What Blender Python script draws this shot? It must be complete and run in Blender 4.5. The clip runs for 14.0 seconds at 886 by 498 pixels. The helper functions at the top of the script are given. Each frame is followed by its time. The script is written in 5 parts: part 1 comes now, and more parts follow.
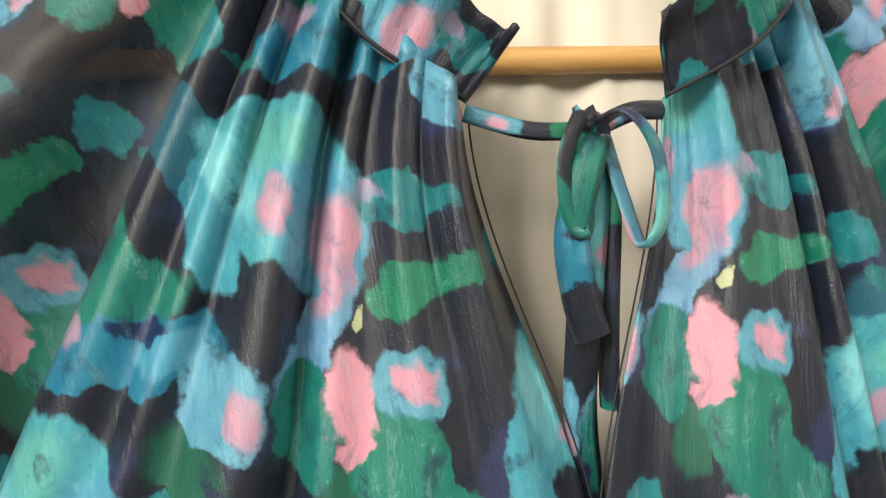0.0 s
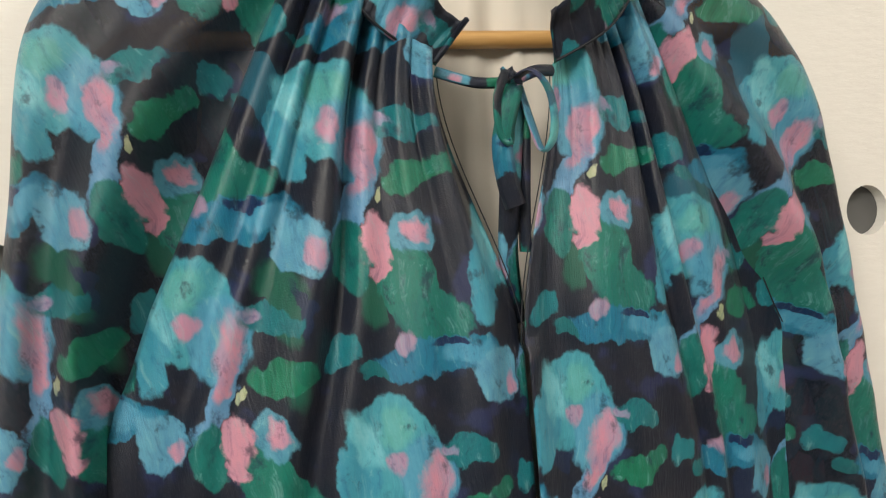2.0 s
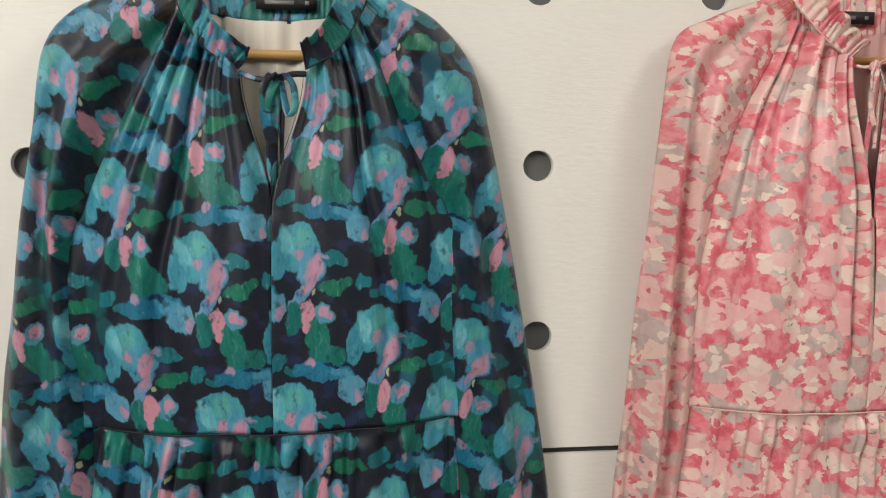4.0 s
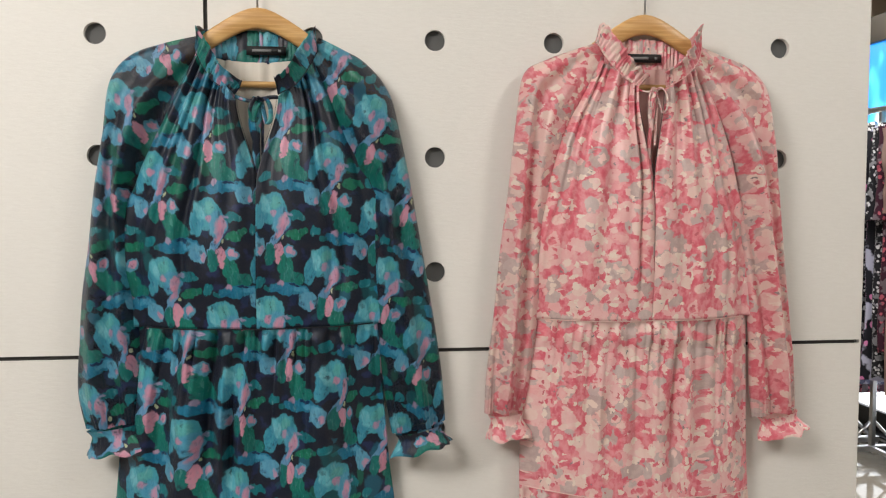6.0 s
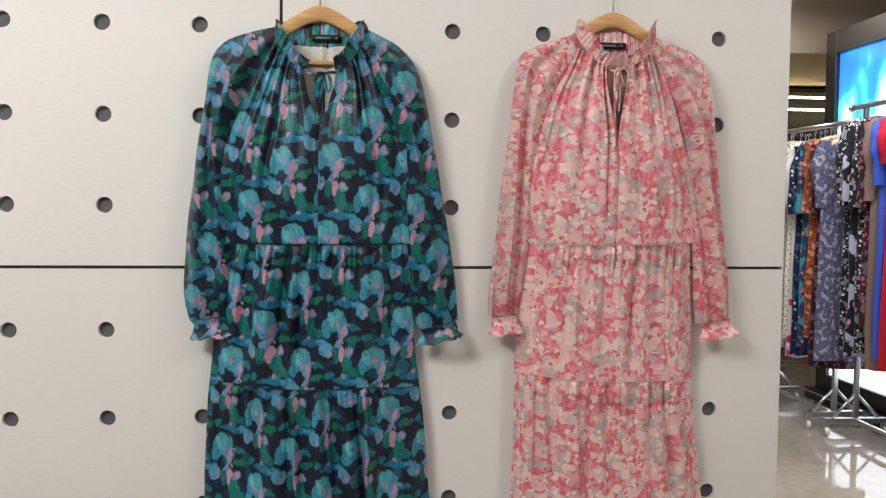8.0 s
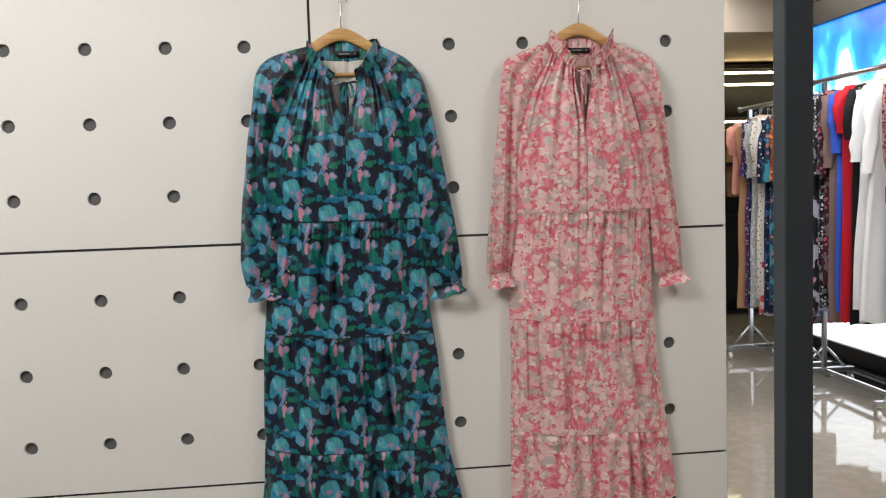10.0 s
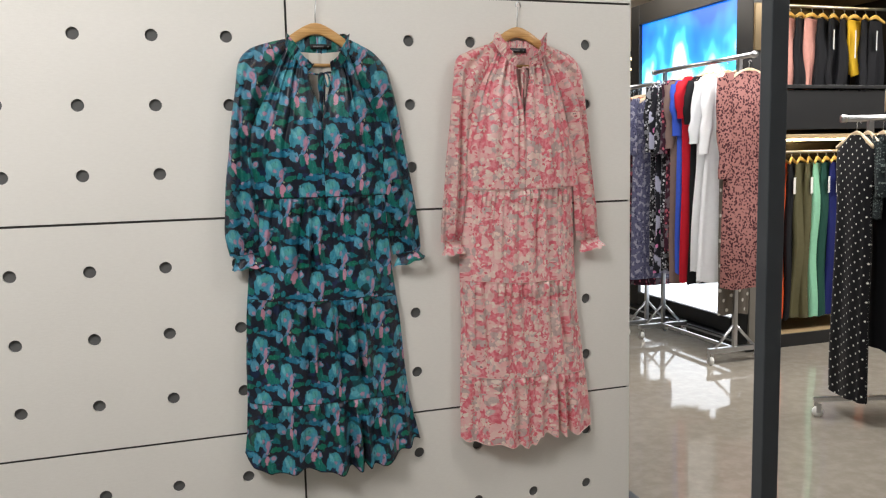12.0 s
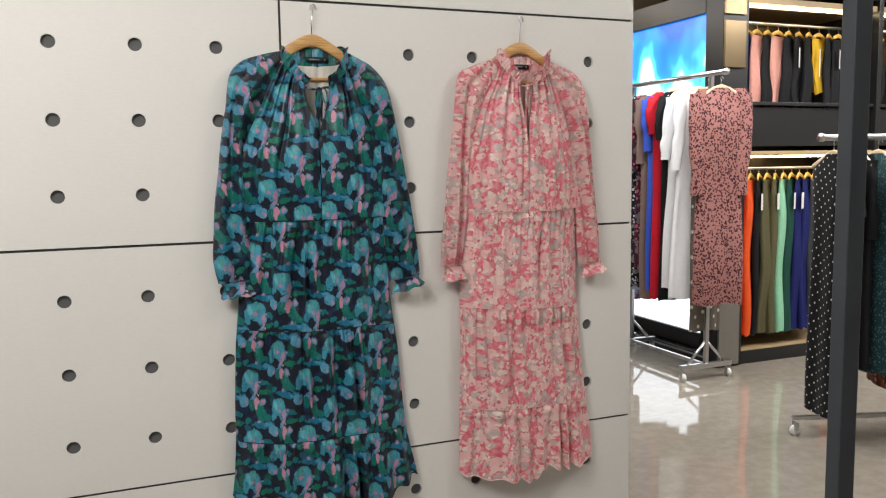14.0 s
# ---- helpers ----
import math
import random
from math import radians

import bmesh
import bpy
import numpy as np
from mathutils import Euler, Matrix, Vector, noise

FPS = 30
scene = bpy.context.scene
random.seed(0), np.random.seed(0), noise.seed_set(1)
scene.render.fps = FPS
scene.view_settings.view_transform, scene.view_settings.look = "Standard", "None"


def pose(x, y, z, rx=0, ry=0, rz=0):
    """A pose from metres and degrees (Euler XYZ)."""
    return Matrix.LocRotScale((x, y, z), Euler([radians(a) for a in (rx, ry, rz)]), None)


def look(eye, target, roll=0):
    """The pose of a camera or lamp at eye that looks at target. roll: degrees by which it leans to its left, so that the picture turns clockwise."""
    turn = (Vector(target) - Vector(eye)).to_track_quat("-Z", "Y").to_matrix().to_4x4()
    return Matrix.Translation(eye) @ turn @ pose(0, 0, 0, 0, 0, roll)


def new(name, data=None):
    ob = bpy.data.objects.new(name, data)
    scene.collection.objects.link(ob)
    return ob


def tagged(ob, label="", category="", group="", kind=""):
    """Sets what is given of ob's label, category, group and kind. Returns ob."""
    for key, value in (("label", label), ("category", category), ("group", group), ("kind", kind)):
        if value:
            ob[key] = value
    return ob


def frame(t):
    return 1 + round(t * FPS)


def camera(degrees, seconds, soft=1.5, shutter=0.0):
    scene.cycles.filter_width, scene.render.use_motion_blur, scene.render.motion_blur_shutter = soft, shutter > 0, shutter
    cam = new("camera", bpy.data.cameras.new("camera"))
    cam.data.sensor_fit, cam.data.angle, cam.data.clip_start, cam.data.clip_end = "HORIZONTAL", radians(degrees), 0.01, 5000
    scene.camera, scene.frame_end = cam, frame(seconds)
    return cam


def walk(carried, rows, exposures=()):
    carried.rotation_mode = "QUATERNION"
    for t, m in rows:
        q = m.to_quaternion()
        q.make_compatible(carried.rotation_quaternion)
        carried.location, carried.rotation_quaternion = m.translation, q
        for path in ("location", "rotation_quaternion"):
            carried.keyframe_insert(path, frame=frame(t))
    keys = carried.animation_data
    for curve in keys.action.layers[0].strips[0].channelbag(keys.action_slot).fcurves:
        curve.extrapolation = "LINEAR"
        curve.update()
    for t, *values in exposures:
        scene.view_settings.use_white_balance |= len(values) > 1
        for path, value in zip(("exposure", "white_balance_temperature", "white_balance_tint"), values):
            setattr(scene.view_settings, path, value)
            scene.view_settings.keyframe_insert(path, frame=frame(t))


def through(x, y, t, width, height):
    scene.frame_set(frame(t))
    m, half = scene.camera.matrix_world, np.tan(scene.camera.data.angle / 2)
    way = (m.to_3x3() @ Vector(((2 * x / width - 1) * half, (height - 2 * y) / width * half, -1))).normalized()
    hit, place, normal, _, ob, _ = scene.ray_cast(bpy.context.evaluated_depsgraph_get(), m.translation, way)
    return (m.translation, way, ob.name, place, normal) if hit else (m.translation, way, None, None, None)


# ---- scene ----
cam = camera(57.3, 14.0, soft=1.2)
PATH = [
    (0, (-0.364, -0.304, 1.661), (-0.058, 1.672, 1.629), -2.5),
    (0.5, (-0.392, -0.321, 1.668), (0.136, 1.608, 1.685), -1.5),
    (1, (-0.412, -0.364, 1.661), (0.193, 1.539, 1.776), -1.8),
    (1.5, (-0.429, -0.407, 1.65), (0.112, 1.518, 1.715), -2.5),
    (2, (-0.433, -0.455, 1.628), (0.116, 1.466, 1.535), -3.8),
    (2.5, (-0.418, -0.497, 1.613), (0.122, 1.423, 1.462), -3.1),
    (3, (-0.347, -0.6, 1.595), (0.06, 1.353, 1.466), -1.5),
    (3.2, (-0.285, -0.664, 1.594), (-0.071, 1.318, 1.424), 0.4),
    (5.3, (-0.147, -1.193, 1.567), (0.111, 0.787, 1.458), -0.7),
    (5.5, (-0.125, -1.24, 1.574), (0.105, 0.742, 1.439), -0.7),
    (6, (-0.139, -1.355, 1.54), (0.086, 0.628, 1.417), 0.0),
    (6.5, (-0.168, -1.506, 1.521), (0.058, 0.473, 1.348), 0.0),
    (7, (-0.154, -1.593, 1.503), (0.032, 0.39, 1.316), -1.1),
    (7.5, (-0.152, -1.673, 1.464), (0.034, 0.312, 1.299), -0.3),
    (7.7, (-0.163, -1.72, 1.438), (0.021, 0.268, 1.327), 0.6),
    (9.8, (-0.236, -2.153, 1.401), (-0.051, -0.164, 1.289), -2.0),
    (10, (-0.257, -2.202, 1.414), (-0.055, -0.218, 1.266), -1.9),
    (10.5, (-0.33, -2.313, 1.4), (-0.042, -0.343, 1.207), -2.2),
    (11, (-0.414, -2.336, 1.446), (0.05, -0.416, 1.131), -1.3),
    (11.5, (-0.547, -2.403, 1.456), (0.046, -0.509, 1.21), -0.4),
    (12, (-0.696, -2.44, 1.451), (-0.082, -0.55, 1.222), -1.3),
    (12.5, (-0.784, -2.405, 1.438), (-0.158, -0.523, 1.18), -0.2),
    (13, (-0.802, -2.345, 1.458), (-0.125, -0.476, 1.241), 0.3),
    (13.5, (-0.798, -2.308, 1.482), (-0.053, -0.464, 1.271), 0.2),
    (14, (-0.802, -2.258, 1.488), (-0.064, -0.411, 1.278), -0.8),
]
walk(cam, [(t, look(eye, target, roll)) for t, eye, target, roll in PATH], [(0, 1.12, 7100, 6), (1.0, 0.6, 6900, 6), (1.5, 0.4, 6500, 6), (2.0, 0.42, 6800, 8), (3.0, 0.34, 6500, 7), (5.5, 0.2, 6450, 10), (7.5, 0.15, 6200, 10), (10, 0.0, 6150, 10), (14, 0.0, 6200, 10)])
# ---------------------------------------------------------------- light
world = bpy.data.worlds.new("world")
scene.world = world
world.use_nodes = True
world.node_tree.nodes["Background"].inputs[0].default_value = (0.9, 0.93, 1.0, 1)
world.node_tree.nodes["Background"].inputs[1].default_value = 0.12


def lamp(name, eye, target, watts, size, colour=(1, 0.95, 0.88), size_y=None):
    data = bpy.data.lights.new(name, "AREA")
    data.energy, data.size, data.color = watts, size, colour
    if size_y:
        data.shape, data.size_y = "RECTANGLE", size_y
    ob = new(name, data)
    ob.matrix_world = look(eye, target)
    return ob


lamp("ceiling_spot", (-1.75, -1.80, 2.95), (-0.7, 0, 0.75), 71, 1.0, (1, 0.95, 0.88))
lamp("ceiling_spot", (1.7, -1.60, 2.95), (0.3, 0, 0.85), 18, 0.5, (1, 0.95, 0.88))
# broad fill lamps below the ceiling, added to brighten the room; no fixtures there
lamp("ceiling_fill", (-0.3, -2.6, 2.95), (-0.3, -1.2, 0), 13, 2.4, (1, 0.97, 0.93), 1.4)
lamp("ceiling_fill", (2.3, 1.5, 2.95), (2.3, 1.5, 0), 118, 2.0, (1, 0.95, 0.88), 2.2)
lamp("ceiling_fill", (5.0, 0.6, 2.95), (5.0, 0.6, 0), 120, 1.6, (1, 0.95, 0.88), 1.6)
lamp("ceiling_fill", (1.9, 4.6, 2.95), (1.9, 4.6, 0), 80, 1.6, (1, 0.93, 0.82), 1.6)

# ---------------------------------------------------------------- materials


class Graph:
    """A material's nodes, with short calls."""

    def __init__(self, name, rough=0.5, metal=0.0, spec=0.5):
        self.mat = bpy.data.materials.new(name)
        self.mat.use_nodes = True
        self.t = self.mat.node_tree
        self.b = self.t.nodes["Principled BSDF"]
        self.b.inputs["Roughness"].default_value = rough
        self.b.inputs["Metallic"].default_value = metal
        self.b.inputs["Specular IOR Level"].default_value = spec

    def node(self, kind, **put):
        n = self.t.nodes.new(kind)
        for key, value in put.items():
            setattr(n, key, value)
        return n

    def put(self, socket, value):
        if isinstance(value, bpy.types.NodeSocket):
            self.t.links.new(value, socket)
        elif value is not None:
            if isinstance(value, tuple) and len(value) == 3 and socket.type == "RGBA":
                value = (*value, 1)
            socket.default_value = value

    def math(self, op, a, b=None, c=None):
        n = self.node("ShaderNodeMath", operation=op)
        for s, v in zip(n.inputs, (a, b, c)):
            self.put(s, v)
        return n.outputs[0]

    def vec(self, op, a, b=None, c=None):
        n = self.node("ShaderNodeVectorMath", operation=op)
        for s, v in zip(n.inputs, (a, b, c)):
            self.put(s, v)
        return n.outputs["Value"] if op in ("DOT_PRODUCT", "LENGTH") else n.outputs["Vector"]

    def coords(self, kind="Object", scale=(1, 1, 1)):
        n = self.node("ShaderNodeTexCoord")
        return self.vec("MULTIPLY", n.outputs[kind], scale)

    def noise(self, at, scale, detail=3, rough=0.5):
        n = self.node("ShaderNodeTexNoise")
        self.put(n.inputs["Vector"], at)
        n.inputs["Scale"].default_value = scale
        n.inputs["Detail"].default_value = detail
        n.inputs["Roughness"].default_value = rough
        return n.outputs["Fac"], n.outputs["Color"]

    def voronoi(self, at, scale, feature="F1"):
        n = self.node("ShaderNodeTexVoronoi", feature=feature)
        self.put(n.inputs["Vector"], at)
        n.inputs["Scale"].default_value = scale
        return n.outputs["Distance"], (n.outputs["Color"] if feature == "F1" else None)

    def span(self, x, lo, hi, out0=0.0, out1=1.0, smooth=True):
        n = self.node("ShaderNodeMapRange", interpolation_type="SMOOTHSTEP" if smooth else "LINEAR")
        self.put(n.inputs[0], x)
        for s, v in zip(n.inputs[1:5], (lo, hi, out0, out1)):
            s.default_value = v
        return n.outputs[0]

    def mix(self, f, a, b, blend="MIX"):
        n = self.node("ShaderNodeMix", data_type="RGBA", blend_type=blend)
        self.put(n.inputs[0], f)
        self.put(n.inputs[6], a)
        self.put(n.inputs[7], b)
        return n.outputs[2]

    def ramp(self, f, stops, constant=False):
        n = self.node("ShaderNodeValToRGB")
        self.put(n.inputs[0], f)
        r = n.color_ramp
        r.interpolation = "CONSTANT" if constant else "LINEAR"
        while len(r.elements) < len(stops):
            r.elements.new(0.5)
        for e, (p, c) in zip(r.elements, stops):
            e.position, e.color = p, (*c, 1)
        return n.outputs[0]

    def bump(self, height, strength, distance):
        n = self.node("ShaderNodeBump")
        n.inputs["Strength"].default_value = strength
        n.inputs["Distance"].default_value = distance
        self.put(n.inputs["Height"], height)
        self.put(self.b.inputs["Normal"], n.outputs[0])

    def sheer(self, c, share):
        """Lets part of the light through, as thin cloth does."""
        t = self.node("ShaderNodeBsdfTranslucent")
        self.put(t.inputs[0], c)
        m = self.node("ShaderNodeMixShader")
        m.inputs[0].default_value = share
        self.t.links.new(self.b.outputs[0], m.inputs[1])
        self.t.links.new(t.outputs[0], m.inputs[2])
        self.t.links.new(m.outputs[0], self.t.nodes["Material Output"].inputs[0])

    def thin(self, share):
        """Lets part of what lies behind show, as one layer of chiffon does."""
        out = self.t.nodes["Material Output"].inputs[0]
        m = self.node("ShaderNodeMixShader")
        m.inputs[0].default_value = share
        self.t.links.new(out.links[0].from_socket, m.inputs[1])
        self.t.links.new(self.node("ShaderNodeBsdfTransparent").outputs[0], m.inputs[2])
        self.t.links.new(m.outputs[0], out)

    def colour(self, c):
        self.put(self.b.inputs["Base Color"], c)
        return self


def plain(name, colour, rough=0.5, metal=0.0, vary=0.12, scale=30.0, bump=0.0):
    g = Graph(name, rough, metal)
    f, _ = g.noise(g.coords(), scale, 4)
    dark = tuple(c * (1 - vary) for c in colour)
    light = tuple(min(1, c * (1 + vary)) for c in colour)
    g.colour(g.mix(f, dark, light))
    if bump:
        g.bump(f, bump, 0.002)
    return g.mat


def glow(name, colour, strength):
    g = Graph(name)
    g.b.inputs["Emission Color"].default_value = (*colour, 1)
    g.b.inputs["Emission Strength"].default_value = strength
    g.colour(colour)
    return g.mat


def cloth_finish(g, sheen=0.35):
    g.b.inputs["Sheen Weight"].default_value = sheen * 0.15
    g.b.inputs["Sheen Roughness"].default_value = 0.45
    return g


def board_paint():
    g = Graph("white_board_paint", 0.62)
    at = g.coords("Object")
    fine, _ = g.noise(g.vec("MULTIPLY", at, (55, 55, 210)), 1.0, 5, 0.65)
    broad, _ = g.noise(at, 2.6, 3)
    c = g.mix(broad, (0.70, 0.675, 0.635), (0.76, 0.74, 0.70))
    c = g.mix(g.span(fine, 0.3, 0.75, 0, 0.35), c, (0.80, 0.78, 0.745))
    stain, _ = g.noise(at, 9.0, 6, 0.7)
    c = g.mix(g.span(stain, 0.66, 0.78, 0, 0.16), c, (0.55, 0.51, 0.45))
    g.colour(c)
    g.bump(fine, 0.28, 0.0018)
    return g.mat


def floor_polish():
    g = Graph("polished_concrete", 0.10)
    at = g.coords("Object")
    a, _ = g.noise(at, 1.3, 6, 0.6)
    b, _ = g.noise(at, 14.0, 5, 0.6)
    c = g.mix(a, (0.20, 0.178, 0.145), (0.30, 0.27, 0.225))
    c = g.mix(g.span(b, 0.35, 0.7, 0, 0.45), c, (0.35, 0.32, 0.275))
    g.colour(c)
    g.put(g.b.inputs["Roughness"], g.span(b, 0.3, 0.75, 0.03, 0.09))
    g.b.inputs["Specular IOR Level"].default_value = 0.9
    g.bump(a, 0.04, 0.004)
    return g.mat


MILLI = 0.000383
# the painted motif: centre right, centre down, half width, half height, turn, colour, colour two, edge
MOTIF = [
    (-30, -182, 62, 64, 10, (0.045, 0.276, 0.354), (0.063, 0.337, 0.420), 0.14),
    (-78, -152, 24, 64, 8, (0.034, 0.246, 0.366), (0.052, 0.297, 0.397), 0.20),
    (-62, -190, 17, 42, -14, (0.188, 0.511, 0.581), (0.091, 0.408, 0.506), 0.70),
    (-22, -205, 22, 26, 20, (0.078, 0.337, 0.322), (0.107, 0.408, 0.430), 0.70),
    (6, -135, 36, 54, 5, (0.056, 0.265, 0.420), (0.085, 0.327, 0.474), 0.30),
    (64, -152, 36, 20, 12, (0.002, 0.133, 0.171), (0.005, 0.174, 0.196), 0.20),
    (92, -142, 16, 12, -10, (0.003, 0.126, 0.151), (0.004, 0.155, 0.187), 0.30),
    (-14, -56, 16, 58, 36, (0.091, 0.265, 0.462), (0.151, 0.316, 0.516), 0.30),
    (-29, -158, 13, 17, 10, (0.498, 0.238, 0.350), (0.305, 0.255, 0.381), 0.80),
    (14, -126, 17, 36, 14, (0.591, 0.252, 0.350), (0.389, 0.270, 0.397), 0.73),
    (4, -84, 10, 30, 32, (0.544, 0.238, 0.325), (0.291, 0.233, 0.381), 0.78),
    (42, -160, 13, 8, 20, (0.346, 0.248, 0.389), (0.151, 0.242, 0.375), 0.78),
    (68, -80, 40, 21, -8, (0.003, 0.141, 0.077), (0.006, 0.178, 0.110), 0.22),
    (98, -86, 18, 14, 10, (0.004, 0.155, 0.106), (0.003, 0.133, 0.089), 0.30),
    (-32, 6, 22, 46, 4, (0.003, 0.130, 0.122), (0.005, 0.167, 0.151), 0.18),
    (34, 55, 35, 62, -16, (0.003, 0.148, 0.114), (0.005, 0.178, 0.139), 0.14),
    (58, 102, 50, 30, 8, (0.003, 0.141, 0.127), (0.005, 0.163, 0.130), 0.20),
    (52, 150, 84, 27, 2, (0.007, 0.144, 0.268), (0.010, 0.178, 0.285), 0.16),
    (92, 152, 34, 14, 4, (0.078, 0.306, 0.462), (0.049, 0.265, 0.420), 0.70),
    (68, 132, 24, 7, 6, (0.002, 0.016, 0.074), (0.002, 0.022, 0.089), 0.35),
    (124, 192, 34, 39, 0, (0.078, 0.276, 0.440), (0.115, 0.348, 0.483), 0.18),
    (140, 206, 11, 15, 0, (0.529, 0.245, 0.341), (0.333, 0.255, 0.389), 0.78),
    (14, 126, 12, 13, 0, (0.404, 0.238, 0.350), (0.277, 0.248, 0.373), 0.78),
    (-66, 120, 24, 20, -30, (0.005, 0.148, 0.191), (0.008, 0.185, 0.220), 0.22),
    (-38, 150, 16, 9, 20, (0.003, 0.118, 0.139), (0.005, 0.141, 0.155), 0.30),
    (46, -10, 27, 28, 0, (0.056, 0.246, 0.354), (0.091, 0.316, 0.451), 0.25),
    (50, -12, 17, 16, 0, (0.576, 0.259, 0.357), (0.417, 0.248, 0.364), 0.58),
    (2, -8, 19, 34, 4, (0.622, 0.266, 0.357), (0.500, 0.255, 0.347), 0.30),
    (-1, 30, 12, 13, 0, (0.607, 0.259, 0.350), (0.486, 0.248, 0.339), 0.43),
    (18, -60, 5, 10, 10, (0.480, 0.500, 0.336), (0.336, 0.397, 0.224), 0.50),
]
STEP_X, STEP_Z = 0.081, 0.164


def painted_print(name, through=0.0):
    g = cloth_finish(Graph(name, 0.34, spec=0.42), 0.4)
    uv = g.node("ShaderNodeUVMap", uv_map="print").outputs[0]
    _, big = g.noise(uv, 26, 2)
    _, small = g.noise(g.vec("MULTIPLY", uv, (330, 230, 1)), 1.0, 4, 0.7)
    at = g.vec("ADD", uv, g.vec("MULTIPLY", g.vec("SUBTRACT", big, (0.5, 0.5, 0.5)), (0.011, 0.011, 0)))
    at = g.vec("ADD", at, g.vec("MULTIPLY", g.vec("SUBTRACT", small, (0.5, 0.5, 0.5)), (0.0042, 0.0042, 0)))
    _, mid = g.noise(g.vec("MULTIPLY", uv, (95, 60, 1)), 1.0, 2, 0.5)
    at = g.vec("ADD", at, g.vec("MULTIPLY", g.vec("SUBTRACT", mid, (0.5, 0.5, 0.5)), (0.012, 0.015, 0)))
    s = g.vec("DOT_PRODUCT", at, (1 / STEP_X, 0, 0))
    r = g.vec("DOT_PRODUCT", at, (0.5 / STEP_X, 1 / STEP_Z, 0))
    comb = g.node("ShaderNodeCombineXYZ")
    g.put(comb.inputs[0], s)
    g.put(comb.inputs[1], r)
    q = comb.outputs[0]
    brush, _ = g.noise(g.vec("MULTIPLY", uv, (260, 60, 1)), 1.0, 4, 0.6)
    wash, _ = g.noise(uv, 60, 4, 0.6)
    c = g.mix(g.span(wash, 0.35, 0.65), (0.005, 0.010, 0.024), (0.012, 0.014, 0.026))
    c = g.mix(g.span(g.noise(uv, 34, 3)[0], 0.56, 0.66, 0, 0.9), c, (0.018, 0.026, 0.085))
    for scale, seedling, keep in ((30, 3.1, 0.22), (47, 7.7, 0.20)):
        dd, cell = g.voronoi(g.vec("ADD", g.vec("MULTIPLY", at, (1.0, 0.62, 1)), (seedling, seedling * 0.7, 0)), scale)
        pick = g.node("ShaderNodeSeparateColor")
        g.put(pick.inputs[0], cell)
        dab = g.ramp(pick.outputs[0], [(0, (0.008, 0.020, 0.060)), (0.3, (0.006, 0.070, 0.086)), (0.55, (0.009, 0.095, 0.068)), (0.8, (0.014, 0.095, 0.150))], True)
        c = g.mix(g.math("MULTIPLY", g.span(dd, 0.50, 0.36), g.span(pick.outputs[1], keep + 0.03, keep - 0.03)), c, dab)
    tone = g.span(g.math("ADD", g.math("MULTIPLY", brush, 0.5), g.math("MULTIPLY", wash, 0.5)), 0.36, 0.64)
    cover = None
    for dx, dz, hw, hh, turn, one, two, edge in MOTIF:
        x0, z0 = dx * MILLI, -(dz - 38) * MILLI
        a = radians(turn)
        rows = []
        for ux, uz, h in ((math.cos(a), -math.sin(a), hw * MILLI), (math.sin(a), math.cos(a), hh * MILLI)):
            # x = STEP_X * s, z = STEP_Z * (r - s / 2)
            rows.append(((ux * STEP_X - uz * STEP_Z / 2) / h, uz * STEP_Z / h, 0))
        p = g.vec("SUBTRACT", q, (x0 / STEP_X, z0 / STEP_Z + 0.5 * x0 / STEP_X, 0))
        p = g.vec("WRAP", p, (0.5, 0.5, 0.5), (-0.5, -0.5, -0.5))
        d1, d2 = g.vec("DOT_PRODUCT", p, rows[0]), g.vec("DOT_PRODUCT", p, rows[1])
        d = g.math("MULTIPLY_ADD", d2, d2, g.math("MULTIPLY", d1, d1))
        mask = g.span(d, 1 + 0.8 * edge, 1 - 0.8 * edge)
        cover = mask if cover is None else g.math("MAXIMUM", cover, mask)
        c = g.mix(mask, c, g.mix(tone, one, two))
    dry, _ = g.noise(g.vec("MULTIPLY", uv, (150, 48, 1)), 1.0, 5, 0.65)
    c = g.mix(g.math("MULTIPLY", cover, g.span(dry, 0.55, 0.72, 0, 0.35)), c, (0.20, 0.36, 0.40))
    deep, _ = g.noise(g.vec("MULTIPLY", uv, (70, 46, 1)), 1.0, 5, 0.65)
    c = g.mix(g.math("MULTIPLY", cover, g.span(deep, 0.56, 0.68, 0, 0.75)), c, (0.006, 0.032, 0.060))
    turned = g.vec("ADD", g.vec("MULTIPLY", uv, (210, 55, 1)), g.vec("MULTIPLY", big, (6, 6, 0)))
    stroke, _ = g.noise(turned, 1.0, 5, 0.7)
    c = g.mix(g.math("MULTIPLY", cover, g.span(stroke, 0.50, 0.30, 0, 0.62)), c, (0.30, 0.42, 0.55), "MULTIPLY")
    c = g.mix(g.math("MULTIPLY", cover, g.span(stroke, 0.56, 0.72, 0, 0.40)), c, (0.26, 0.52, 0.54))
    thread, _ = g.noise(g.vec("MULTIPLY", uv, (2600, 240, 1)), 1.0, 2, 0.6)
    c = g.mix(g.span(thread, 0.5, 0.75, 0, 0.05), c, (0.30, 0.30, 0.32))
    g.colour(c)
    g.sheer(c, 0.10)
    crinkle, _ = g.noise(g.vec("MULTIPLY", uv, (900, 70, 1)), 1.0, 3, 0.6)
    grain, _ = g.noise(g.vec("MULTIPLY", uv, (1700, 1100, 1)), 1.0, 3, 0.7)
    g.bump(g.math("ADD", crinkle, g.math("MULTIPLY", grain, 0.6)), 0.5, 0.0009)
    if through:
        g.thin(through)
    return g.mat


